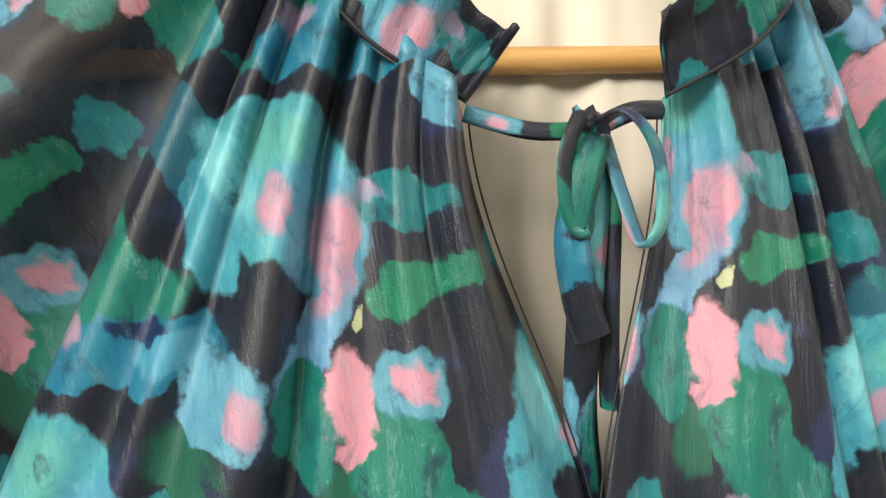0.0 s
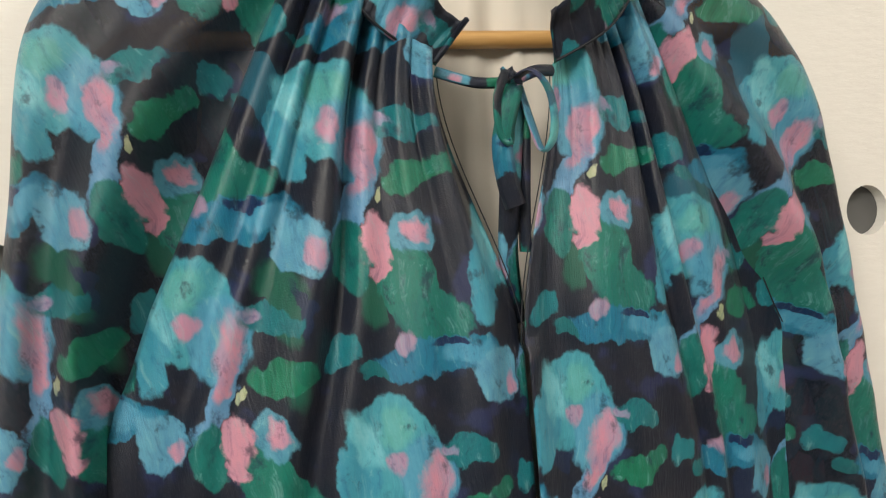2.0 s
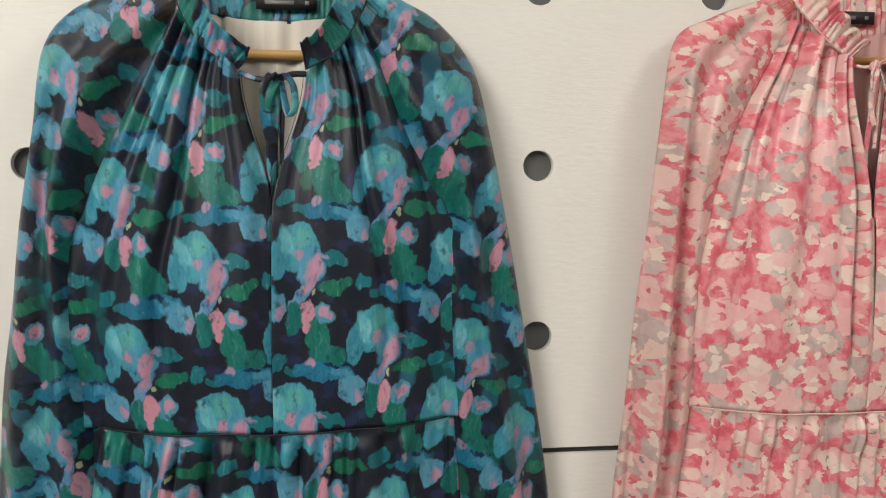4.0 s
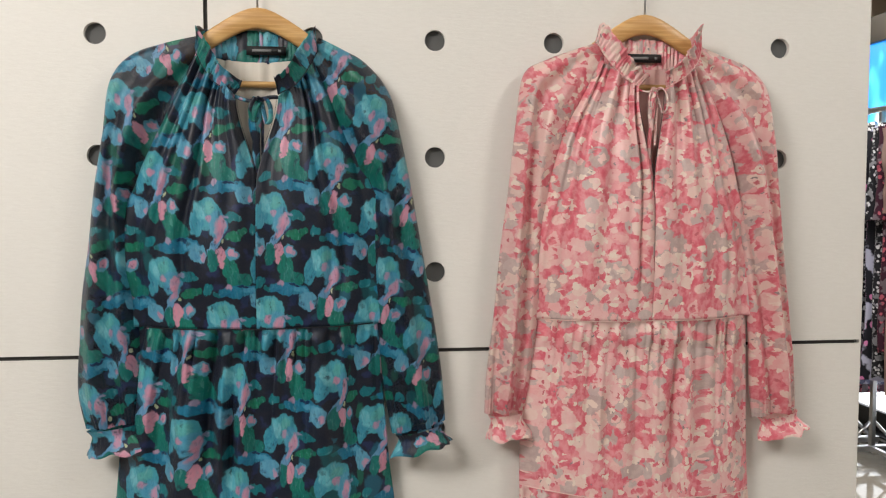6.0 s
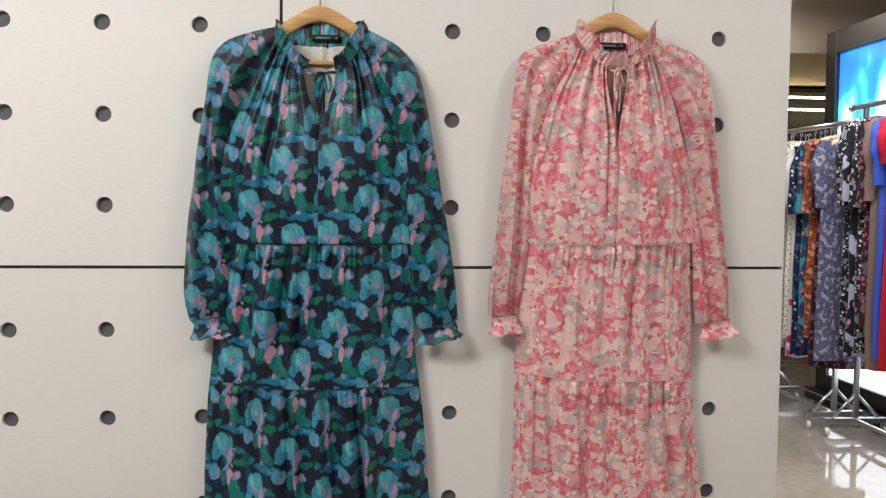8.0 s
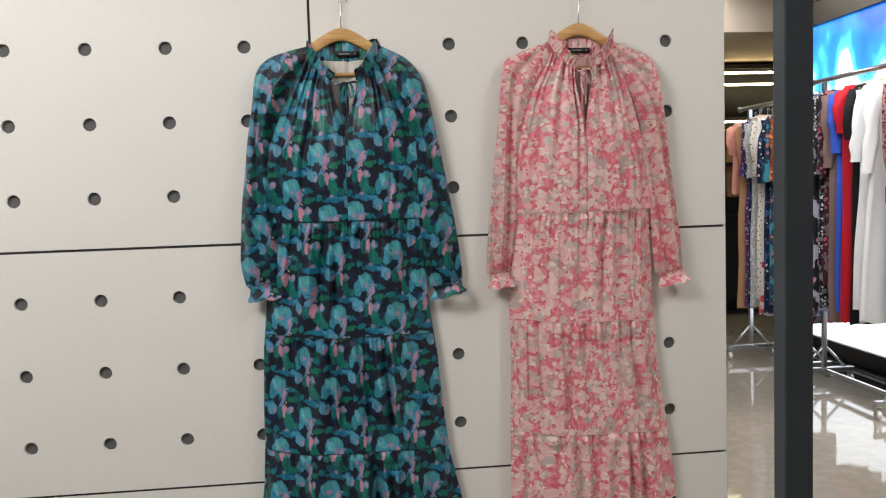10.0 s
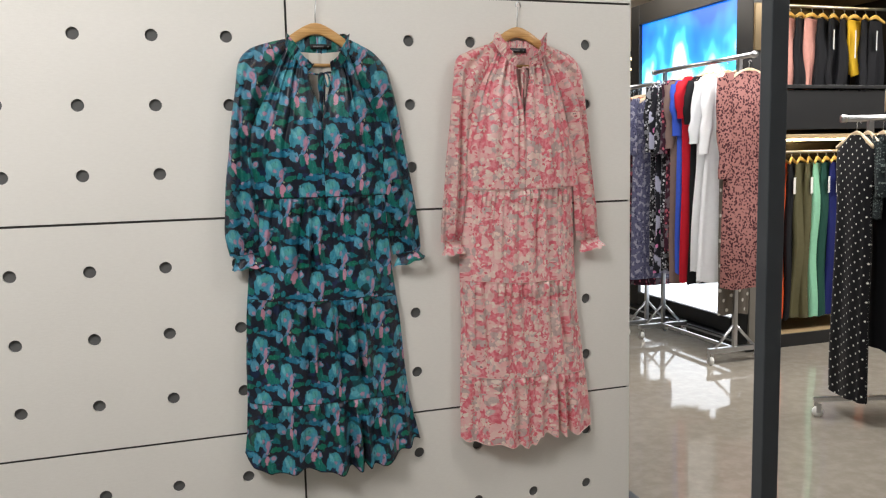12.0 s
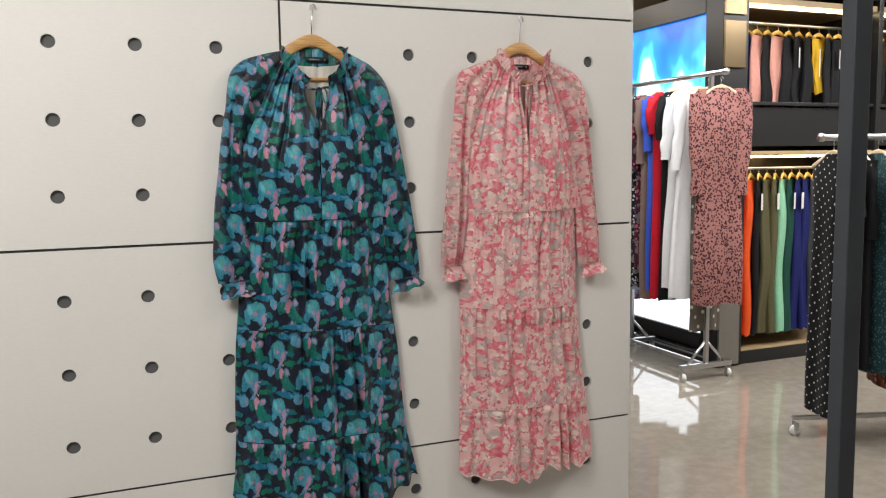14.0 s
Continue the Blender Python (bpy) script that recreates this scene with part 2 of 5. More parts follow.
def petal_print(name, through=0.0):
    """Loose flowers in pale pink, cream and grey mauve over a coral ground."""
    g = cloth_finish(Graph(name, 0.34, spec=0.45), 0.4)
    uv = g.node("ShaderNodeUVMap", uv_map="print").outputs[0]
    _, big = g.noise(uv, 48, 3, 0.6)
    at = g.vec("ADD", uv, g.vec("MULTIPLY", g.vec("SUBTRACT", big, (0.5, 0.5, 0.5)), (0.024, 0.020, 0)))
    _, small = g.noise(uv, 190, 3, 0.6)
    at = g.vec("ADD", at, g.vec("MULTIPLY", g.vec("SUBTRACT", small, (0.5, 0.5, 0.5)), (0.0075, 0.0075, 0)))
    wash, _ = g.noise(g.vec("MULTIPLY", uv, (90, 60, 1)), 1.0, 4, 0.6)
    c = g.mix(g.span(wash, 0.35, 0.65), (0.71, 0.13, 0.18), (0.82, 0.33, 0.36))
    # scale, shift, reach of a flower, share of the cells that bear one, colours
    for scale, shift, reach, share, stops in (
        (35, 2.3, 0.60, 0.82, [(0, (0.54, 0.40, 0.38)), (0.38, (0.83, 0.50, 0.49)), (0.70, (0.85, 0.58, 0.54)), (0.86, (0.80, 0.36, 0.38))]),
        (47, 6.1, 0.52, 0.62, [(0, (0.84, 0.62, 0.56)), (0.4, (0.60, 0.47, 0.45)), (0.75, (0.84, 0.46, 0.46))]),
        (80, 9.4, 0.46, 0.55, [(0, (0.86, 0.72, 0.63)), (0.4, (0.84, 0.56, 0.53)), (0.7, (0.72, 0.14, 0.19))]),
    ):
        d, cell = g.voronoi(g.vec("ADD", at, (shift, shift * 0.6, 0)), scale)
        pick = g.node("ShaderNodeSeparateColor")
        g.put(pick.inputs[0], cell)
        flower = g.ramp(pick.outputs[0], stops, True)
        flower = g.mix(g.span(wash, 0.42, 0.66, 0, 0.30), flower, (0.88, 0.72, 0.66))
        c = g.mix(g.math("MULTIPLY", g.span(d, reach + 0.03, reach - 0.03), g.span(pick.outputs[1], share + 0.01, share - 0.01)), c, flower)
    stroke, _ = g.noise(g.vec("ADD", g.vec("MULTIPLY", uv, (120, 90, 1)), g.vec("MULTIPLY", big, (5, 5, 0))), 1.0, 4, 0.7)
    c = g.mix(g.span(stroke, 0.46, 0.32, 0, 0.35), c, (0.86, 0.55, 0.56), "MULTIPLY")
    # small dark coral strokes at the hearts of the flowers
    heart, cell = g.voronoi(g.vec("ADD", at, (4.4, 1.2, 0)), 62)
    pick = g.node("ShaderNodeSeparateColor")
    g.put(pick.inputs[0], cell)
    stroke = g.math("MULTIPLY", g.span(heart, 0.22, 0.15), g.span(pick.outputs[2], 0.30, 0.26))
    c = g.mix(stroke, c, (0.62, 0.15, 0.18))
    stroke = g.math("MULTIPLY", g.span(heart, 0.15, 0.10), g.span(pick.outputs[2], 0.84, 0.88))
    c = g.mix(stroke, c, (0.30, 0.26, 0.26))
    g.colour(c)
    g.sheer(c, 0.12)
    crinkle, _ = g.noise(g.vec("MULTIPLY", uv, (700, 60, 1)), 1.0, 3, 0.6)
    g.bump(crinkle, 0.3, 0.0008)
    if through:
        g.thin(through)
    return g.mat


def lining():
    g = cloth_finish(Graph("beige_lining", 0.7), 0.2)
    f, _ = g.noise(g.coords("Object", (90, 90, 6)), 1.0, 3)
    g.colour(g.mix(f, (0.60, 0.55, 0.48), (0.72, 0.67, 0.60)))
    g.bump(f, 0.3, 0.001)
    return g.mat


def wood(name, a, b):
    g = Graph(name, 0.35)
    at = g.coords("Object", (9, 60, 160))
    f, _ = g.noise(at, 1.0, 5, 0.6)
    g.colour(g.mix(g.span(f, 0.35, 0.65), a, b))
    g.bump(f, 0.12, 0.0006)
    return g.mat


def specks(name, ground, dots, scale, size=0.3, second=None, stretch=1.0):
    """Cloth with spots of one or two colours on a ground."""
    g = cloth_finish(Graph(name, 0.65), 0.3)
    at = g.vec("MULTIPLY", g.node("ShaderNodeUVMap", uv_map="print").outputs[0], (1, stretch, 1))
    _, wob = g.noise(at, scale * 0.8, 2)
    moved = g.vec("ADD", at, g.vec("MULTIPLY", g.vec("SUBTRACT", wob, (0.5, 0.5, 0.5)), (0.6 / scale, 0.6 / scale, 0)))
    d, cell = g.voronoi(moved, scale)
    sep = g.node("ShaderNodeSeparateColor")
    g.put(sep.inputs[0], cell)
    c = g.mix(g.math("MULTIPLY", g.span(d, size, size * 0.75), g.span(sep.outputs[0], 0.3, 0.35)), ground, dots)
    if second:
        n, _ = g.noise(at, scale * 0.45, 3)
        c = g.mix(g.span(n, 0.53, 0.58), c, second)
    g.colour(c)
    return g.mat


def dots(name, ground, dot, pitch, radius):
    """Cloth with dots on an even half-drop grid."""
    g = cloth_finish(Graph(name, 0.6), 0.3)
    uv = g.node("ShaderNodeUVMap", uv_map="print").outputs[0]
    s = g.vec("DOT_PRODUCT", uv, (1 / pitch, 0.5 / pitch, 0))
    r = g.vec("DOT_PRODUCT", uv, (-0.5 / pitch, 1 / pitch, 0))
    comb = g.node("ShaderNodeCombineXYZ")
    g.put(comb.inputs[0], s)
    g.put(comb.inputs[1], r)
    p = g.vec("WRAP", comb.outputs[0], (0.5, 0.5, 0.5), (-0.5, -0.5, -0.5))
    g.colour(g.mix(g.span(g.vec("LENGTH", p), radius + 0.04, radius - 0.04), ground, dot))
    return g.mat


def leopard():
    g = cloth_finish(Graph("pink_leopard_print", 0.6), 0.3)
    uv = g.node("ShaderNodeUVMap", uv_map="print").outputs[0]
    _, wob = g.noise(uv, 55, 2)
    at = g.vec("ADD", uv, g.vec("MULTIPLY", g.vec("SUBTRACT", wob, (0.5, 0.5, 0.5)), (0.008, 0.008, 0)))
    d, _ = g.voronoi(at, 66)
    ring = g.math("MULTIPLY", g.span(d, 0.13, 0.18), g.span(d, 0.47, 0.41))
    c = g.mix(g.span(d, 0.24, 0.18), (0.36, 0.165, 0.15), (0.22, 0.08, 0.08))
    c = g.mix(ring, c, (0.034, 0.008, 0.014))
    g.colour(c)
    return g.mat


def sky_picture():
    """The lit picture of the light box: blue above, white cloud below."""
    g = Graph("lit_picture", 0.2)
    at = g.coords("Object")
    sep = g.node("ShaderNodeSeparateXYZ")
    g.put(sep.inputs[0], at)
    n, _ = g.noise(g.vec("MULTIPLY", at, (1, 1.5, 1.0)), 1.9, 2, 0.5)
    h = g.math("ADD", sep.outputs[2], g.math("MULTIPLY", n, 1.5))
    c = g.ramp(g.span(h, 2.49, 3.32, 0, 1, False), [(0.0, (0.95, 0.98, 1.0)), (0.25, (0.80, 0.95, 1.0)), (0.42, (0.10, 0.62, 0.95)), (0.6, (0.02, 0.25, 0.80)), (1.0, (0.005, 0.10, 0.55))])
    g.put(g.b.inputs["Emission Color"], c)
    g.b.inputs["Emission Strength"].default_value = 2.2
    g.colour((0.05, 0.05, 0.05))
    return g.mat


M_BOARD = board_paint()
M_GROOVE = plain("dark_groove", (0.03, 0.028, 0.026), 0.8)
M_HOLE = plain("grey_backing", (0.10, 0.10, 0.10), 0.8)
M_FLOOR = floor_polish()
M_WHITE = plain("ceiling_white", (0.78, 0.77, 0.74), 0.8, vary=0.03, scale=4)
M_BLACK = plain("black_lacquer", (0.012, 0.012, 0.013), 0.35)
M_POST = plain("dark_grey_metal", (0.048, 0.055, 0.064), 0.38, 0.3, 0.2, 14)
M_STEEL = plain("brushed_steel", (0.55, 0.55, 0.56), 0.28, 1.0)
M_TEAL = painted_print("teal_painted_print")
M_TEAL_SHEER = painted_print("teal_sheer_sleeve_print", 0.13)
M_PINK = petal_print("pink_petal_print")
M_PINK_SHEER = petal_print("pink_sheer_sleeve_print", 0.16)
M_LINING = lining()
M_PINK_LINING = plain("pink_lining", (0.70, 0.45, 0.42), 0.6, scale=60)
M_WOOD = wood("honey_wood", (0.50, 0.27, 0.09), (0.66, 0.40, 0.16))
M_PALE = wood("pale_wood", (0.62, 0.47, 0.29), (0.74, 0.60, 0.42))
M_LABEL = plain("black_label", (0.008, 0.008, 0.009), 0.6)
M_SILVER = plain("silver_thread", (0.2, 0.2, 0.2), 0.4)
M_SEAM = plain("dark_thread", (0.008, 0.010, 0.016), 0.7)
M_TAG = plain("white_card", (0.8, 0.79, 0.76), 0.5, vary=0.03)
M_LED = glow("warm_led", (1.0, 0.80, 0.42), 9.0)

# ---------------------------------------------------------------- mesh helpers


def link(bm, name, material, parent=None, smooth=True):
    me = bpy.data.meshes.new(name)
    bmesh.ops.recalc_face_normals(bm, faces=bm.faces[:])
    bm.to_mesh(me)
    bm.free()
    for f in me.polygons:
        f.use_smooth = smooth
    me.materials.append(material)
    ob = new(name, me)
    if parent:
        ob.parent = parent
    return ob


def part(name, bm, material, parent, label="", smooth=True):
    ob = link(bm, name, material, parent, smooth)
    if label:
        ob["label"] = label
    return ob


def thing(name, label, category, at=(0, 0, 0), group="", kind=""):
    ob = new(name)
    ob.location = at
    ob.empty_display_size = 0.05
    return tagged(ob, label, category, group, kind)


def block(bm, lo, hi, bevel=0.0):
    m = Matrix.LocRotScale([(a + b) / 2 for a, b in zip(lo, hi)], None, [b - a for a, b in zip(lo, hi)])
    made = bmesh.ops.create_cube(bm, size=1, matrix=m)
    if bevel:
        es = list({e for v in made["verts"] for e in v.link_edges})
        bmesh.ops.bevel(bm, geom=es, offset=bevel, segments=2, affect="EDGES", profile=0.5)
    return bm


def box(lo, hi, bevel=0.0):
    return block(bmesh.new(), lo, hi, bevel)


def sheet(rows, closed=False, uv=None):
    """A quad net through rows of places, with print coordinates uv[row][column]."""
    bm = bmesh.new()
    layer = bm.loops.layers.uv.new("print")
    net = [[bm.verts.new(p) for p in row] for row in rows]
    n = len(rows[0])
    for i in range(len(rows) - 1):
        for j in range(n if closed else n - 1):
            k = (j + 1) % n
            f = bm.faces.new((net[i][j], net[i][k], net[i + 1][k], net[i + 1][j]))
            if uv:
                near = [uv[i][j], uv[i][k], uv[i + 1][k], uv[i + 1][j]]
                for l, c in zip(f.loops, near):
                    l[layer].uv = c
    return bm


def tube(path, radius, sides=8, uvs=False):
    """A round bar along a path."""
    bm = bmesh.new()
    path = [Vector(p) for p in path]
    rings = []
    side = None
    for i, p in enumerate(path):
        d = (path[min(i + 1, len(path) - 1)] - path[max(i - 1, 0)]).normalized()
        if side is None:
            side = d.orthogonal().normalized()
        side = (side - d * side.dot(d)).normalized()
        up = d.cross(side)
        r = radius[i] if isinstance(radius, (list, tuple)) else radius
        rings.append([bm.verts.new(p + r * (math.cos(a) * side + math.sin(a) * up)) for a in np.linspace(0, 2 * math.pi, sides, endpoint=False)])
    for a, b in zip(rings, rings[1:]):
        for j in range(sides):
            bm.faces.new((a[j], a[(j + 1) % sides], b[(j + 1) % sides], b[j]))
    bm.faces.new(rings[0][::-1])
    bm.faces.new(rings[-1])
    return bm


def curve_at(points, t):
    """A smooth place on a polyline at t from 0 to 1 (Catmull-Rom)."""
    n = len(points) - 1
    x = min(max(t, 0), 1) * n
    i = min(int(x), n - 1)
    f = x - i
    p = [np.array(points[min(max(k, 0), n)], float) for k in (i - 1, i, i + 1, i + 2)]
    return 0.5 * (2 * p[1] + (p[2] - p[0]) * f + (2 * p[0] - 5 * p[1] + 4 * p[2] - p[3]) * f * f + (3 * p[1] - p[0] - 3 * p[2] + p[3]) * f ** 3)


def lerp(a, b, f):
    return a + (b - a) * f


def ease(f):
    f = min(max(f, 0), 1)
    return f * f * (3 - 2 * f)


def wave(u, seed, count=5, top=9.0):
    """A sum of sines over u, between about -1 and 1, for folds."""
    r = random.Random(seed)
    total = 0.0
    for k in range(count):
        w = lerp(2.0, top, (k + r.random() * 0.7) / count)
        total += math.sin(2 * math.pi * w * u + r.uniform(0, 6.28)) / (1 + 0.25 * k)
    return total / (0.62 * count)


def drape(u, seed, count):
    """Smooth hanging folds, count of them over u, unevenly spaced; from -1 to 1."""
    r = random.Random(seed)
    a, c, e = r.uniform(0, 6.28), r.uniform(0, 6.28), r.uniform(0, 6.28)
    phase = count * u + 0.55 * math.sin(2 * math.pi * 1.2 * u + a) + 0.22 * math.sin(2 * math.pi * 2.9 * u + c)
    return math.cos(2 * math.pi * phase + e) * (0.75 + 0.25 * math.sin(2 * math.pi * 1.9 * u + c))


def sharp(u, seed, count=6, top=10.0):
    """Rounded ridges with narrow valleys, like hanging pleats."""
    w = wave(u, seed, count, top)
    return 1.0 - abs(w) ** 0.75 * 1.6


# ---------------------------------------------------------------- the room
PANEL_W, PANEL_H = 1.145, 0.653
GROOVE = 0.007
WALL_END = 0.775
HOLE_R = 0.0172


def panel_with_holes(x0, x1, z0, z1, xs, zs):
    """A thick board with round holes through it."""
    bm = bmesh.new()
    seg = 24
    depth = 0.009
    gx = sorted({x0, x1, *[v for x in xs for v in (x - 0.05, x + 0.05)]})
    gz = sorted({z0, z1, *[v for z in zs for v in (z - 0.05, z + 0.05)]})
    verts = {}

    def v(x, y, z):
        key = (round(x, 5), round(y, 5), round(z, 5))
        if key not in verts:
            verts[key] = bm.verts.new((x, y, z))
        return verts[key]

    for y in (0.0, depth):
        for a, b in zip(gx, gx[1:]):
            for c, d in zip(gz, gz[1:]):
                mx, mz = (a + b) / 2, (c + d) / 2
                hole = any(abs(mx - x) < 1e-4 for x in xs) and any(abs(mz - z) < 1e-4 for z in zs)
                if not hole:
                    bm.faces.new((v(a, y, c), v(b, y, c), v(b, y, d), v(a, y, d)))
                    continue
                corner = [(a, c), (b, c), (b, d), (a, d)]
                ring = [(mx + HOLE_R * math.cos(t), mz + HOLE_R * math.sin(t)) for t in np.linspace(0, 2 * math.pi, seg, endpoint=False)]
                q = seg // 4
                starts = [5 * seg // 8, 7 * seg // 8, seg // 8, 3 * seg // 8]
                for k in range(4):
                    s = starts[k]
                    arc = [ring[(s + i) % seg] for i in range(q + 1)]
                    loop = [corner[k], corner[(k + 1) % 4]] + arc[::-1]
                    bm.faces.new([v(x, y, z) for x, z in loop])
                if y == 0.0:
                    for i in range(seg):
                        p, n = ring[i], ring[(i + 1) % seg]
                        bm.faces.new((v(p[0], 0, p[1]), v(n[0], 0, n[1]), v(n[0], depth, n[1]), v(p[0], depth, p[1])))
    for edge in [e for e in bm.edges if e.is_boundary and all(abs(w.co.y) < 1e-6 for w in e.verts)]:
        a, b = (w.co for w in edge.verts)
        bm.faces.new((v(a.x, 0, a.z), v(b.x, 0, b.z), v(b.x, depth, b.z), v(a.x, depth, a.z)))
    return bm


display_wall = thing("wall_display", "white perforated board display wall with dark grooves", "wall", (0, 0, 0), kind="structure")
part("backing", box((-3.9, 0.0095, 0), (WALL_END - 0.004, 0.12, 3.1)), M_HOLE, display_wall, smooth=False)
part("end_cap", box((WALL_END - 0.003, 0.003, 0), (WALL_END, 0.14, 3.1)), M_BOARD, display_wall, smooth=False)
grooves_z = [0.631 + PANEL_H * k for k in (-1, 0, 1, 2, 3)]
grooves_x = [-0.369 + PANEL_W * k for k in (-3, -2, -1, 0, 1)]
for cx in range(4):
    for cz in range(5):
        z0 = (grooves_z[cz - 1] if cz else 0.0) + (GROOVE / 2 if cz else 0)
        z1 = grooves_z[cz] - GROOVE / 2 if cz < 5 else 3.1
        if z1 - z0 < 0.1:
            continue
        x0, x1 = grooves_x[cx] + GROOVE / 2, grooves_x[cx + 1] - GROOVE / 2
        if cx == 3:
            x1 = WALL_END - 0.0035
        xs = [grooves_x[cx] + 0.169 + 0.2013 * k for k in range(5)]
        zs = [z for z in (grooves_z[cz] - PANEL_H + 0.133 + 0.1925 * k for k in range(3)) if z0 + 0.06 < z < z1 - 0.06]
        part("panel", panel_with_holes(x0, x1, z0, z1, xs, zs), M_BOARD, display_wall, smooth=False)
part("groove_back", box((-3.9, 0.005, 0), (WALL_END - 0.006, 0.0092, 0.02)), M_GROOVE, display_wall, smooth=False)
for z in grooves_z:
    part("groove_strip", box((-3.9, 0.005, z - GROOVE / 2), (WALL_END - 0.012, 0.0092, z + GROOVE / 2)), M_GROOVE, display_wall, smooth=False)
for x in grooves_x[1:4]:
    part("groove_strip", box((x - GROOVE / 2, 0.0052, 0.03), (x + GROOVE / 2, 0.0091, 3.0)), M_GROOVE, display_wall, smooth=False)

tagged(link(box((-4.2, -6.2, -0.1), (8.2, 8.2, 0)), "floor", M_FLOOR, smooth=False), "polished grey concrete shop floor with clear reflections", "floor", kind="structure")
tagged(link(box((-4.2, -6.2, 3.1), (8.2, 8.2, 3.2)), "ceiling", M_WHITE, smooth=False), "plain white shop ceiling", "ceiling", kind="structure")
for name, lo, hi in (("wall_west", (-4.2, -6.2, 0), (-4.05, 8.2, 3.1)), ("wall_south", (-4.05, -6.2, 0), (8.2, -6.05, 3.1)), ("wall_east", (8.05, -6.05, 0), (8.2, 8.2, 3.1)), ("wall_north", (-4.05, 8.05, 0), (8.05, 8.2, 3.1))):
    tagged(link(box(lo, hi), name, M_WHITE, smooth=False), "plain painted shop wall", "wall", kind="structure")
tagged(link(box((WALL_END + 0.005, -0.6, 0), (1.075, 0.62, 0.006), 0.002), "threshold", M_POST, smooth=False), "dark metal floor strip beside the display wall", "floor strip", kind="structure")

frame_post = thing("frame_post", "dark grey square metal shopfront post", "post", (0.216, -1.357, 0))
part("shaft", box((-0.0165, -0.013, 0.012), (0.0165, 0.013, 3.1), 0.002), M_POST, frame_post, smooth=False)
part("foot_plate", box((-0.05, -0.05, 0), (0.05, 0.05, 0.012), 0.002), M_POST, frame_post, smooth=False)

# ---------------------------------------------------------------- the two dresses


def wooden_hanger(cx, top, y, spread=0.2, drop=0.1, wide=0.013, high=0.026, bar=0.0, hook=0.08, label="honey-coloured wooden clothes hanger with a steel hook", turn=0.0, mat=None, group="", arched=False):
    """A curved wooden hanger, its crown at height top; the hook rises by hook above it."""
    ob = thing("clothes_hanger", label, "hanger", (cx, y, top), group)
    ob.rotation_euler[2] = turn
    rows = []
    for t in np.linspace(-1, 1, 33):
        x = spread * t
        z = -drop * (math.sqrt(t * t + 0.03) - 0.1732) / 0.8417
        if arched:
            z = -drop * (0.08 * abs(t) + 0.92 * abs(t) ** 2.4)
        slim = lerp(1.0, 0.62, abs(t) ** 2)
        ring = []
        for a in np.linspace(0, 2 * math.pi, 12, endpoint=False):
            c, s = math.cos(a), math.sin(a)
            ring.append((x, wide * 0.5 * abs(c) ** 0.6 * (1 if c > 0 else -1) + 0.018 * t * t * -0.6, z - high / 2 + high * 0.5 * slim * abs(s) ** 0.6 * (1 if s > 0 else -1)))
        rows.append(ring)
    bm = sheet(rows, True)
    bm.faces.new([v for v in bm.verts if abs(v.co.x + spread) < 1e-5])
    bm.faces.new([v for v in bm.verts if abs(v.co.x - spread) < 1e-5])
    part("arm", bm, mat or M_WOOD, ob)
    r = 0.011
    path = [(0, 0, -0.01), (0, 0, hook * 0.35), (0.004, 0.0, hook - 2 * r)]
    path += [(r - 0.004 - r * math.cos(a), 0.004 * a, hook - 2 * r + r * 1.7 * math.sin(a)) for a in np.linspace(0.2, 2.9, 8)]
    part("hook", tube(path, 0.0017, 6), M_STEEL, ob, "bent steel hook")
    if bar:
        part("trouser_bar", tube([(spread * f, -0.003, -bar) for f in (-0.8, -0.4, 0, 0.4, 0.8)], 0.0052, 10), mat or M_WOOD, ob)
    return ob


def ribbon(path, width, side, uv0=(0, 0), twist=0.0):
    """A flat cloth tape along a smooth path; side: the way of its width."""
    rows, uvs = [], []
    n = 40
    pts = [curve_at(path, i / n) for i in range(n + 1)]
    run = 0.0
    for i, p in enumerate(pts):
        d = Vector(pts[min(i + 1, n)] - pts[max(i - 1, 0)]).normalized()
        s = Matrix.Rotation(twist * i / n, 3, d) @ Vector(side)
        s = (s - d * s.dot(d)).normalized()
        nrm = d.cross(s)
        p = Vector(p)
        if i:
            run += (p - last).length
        last = p
        h = width / 2
        rows.append([p - s * h, p - s * h * 0.5 + nrm * 0.0012, p + nrm * 0.0016, p + s * h * 0.5 + nrm * 0.0012, p + s * h, p + s * h * 0.5 - nrm * 0.0006, p - s * h * 0.5 - nrm * 0.0006])
        uvs.append([(uv0[0] + k * width, uv0[1] - run) for k in (-0.5, -0.25, 0, 0.25, 0.5, 0.75, 1.0)])
    return sheet(rows, True, uvs)


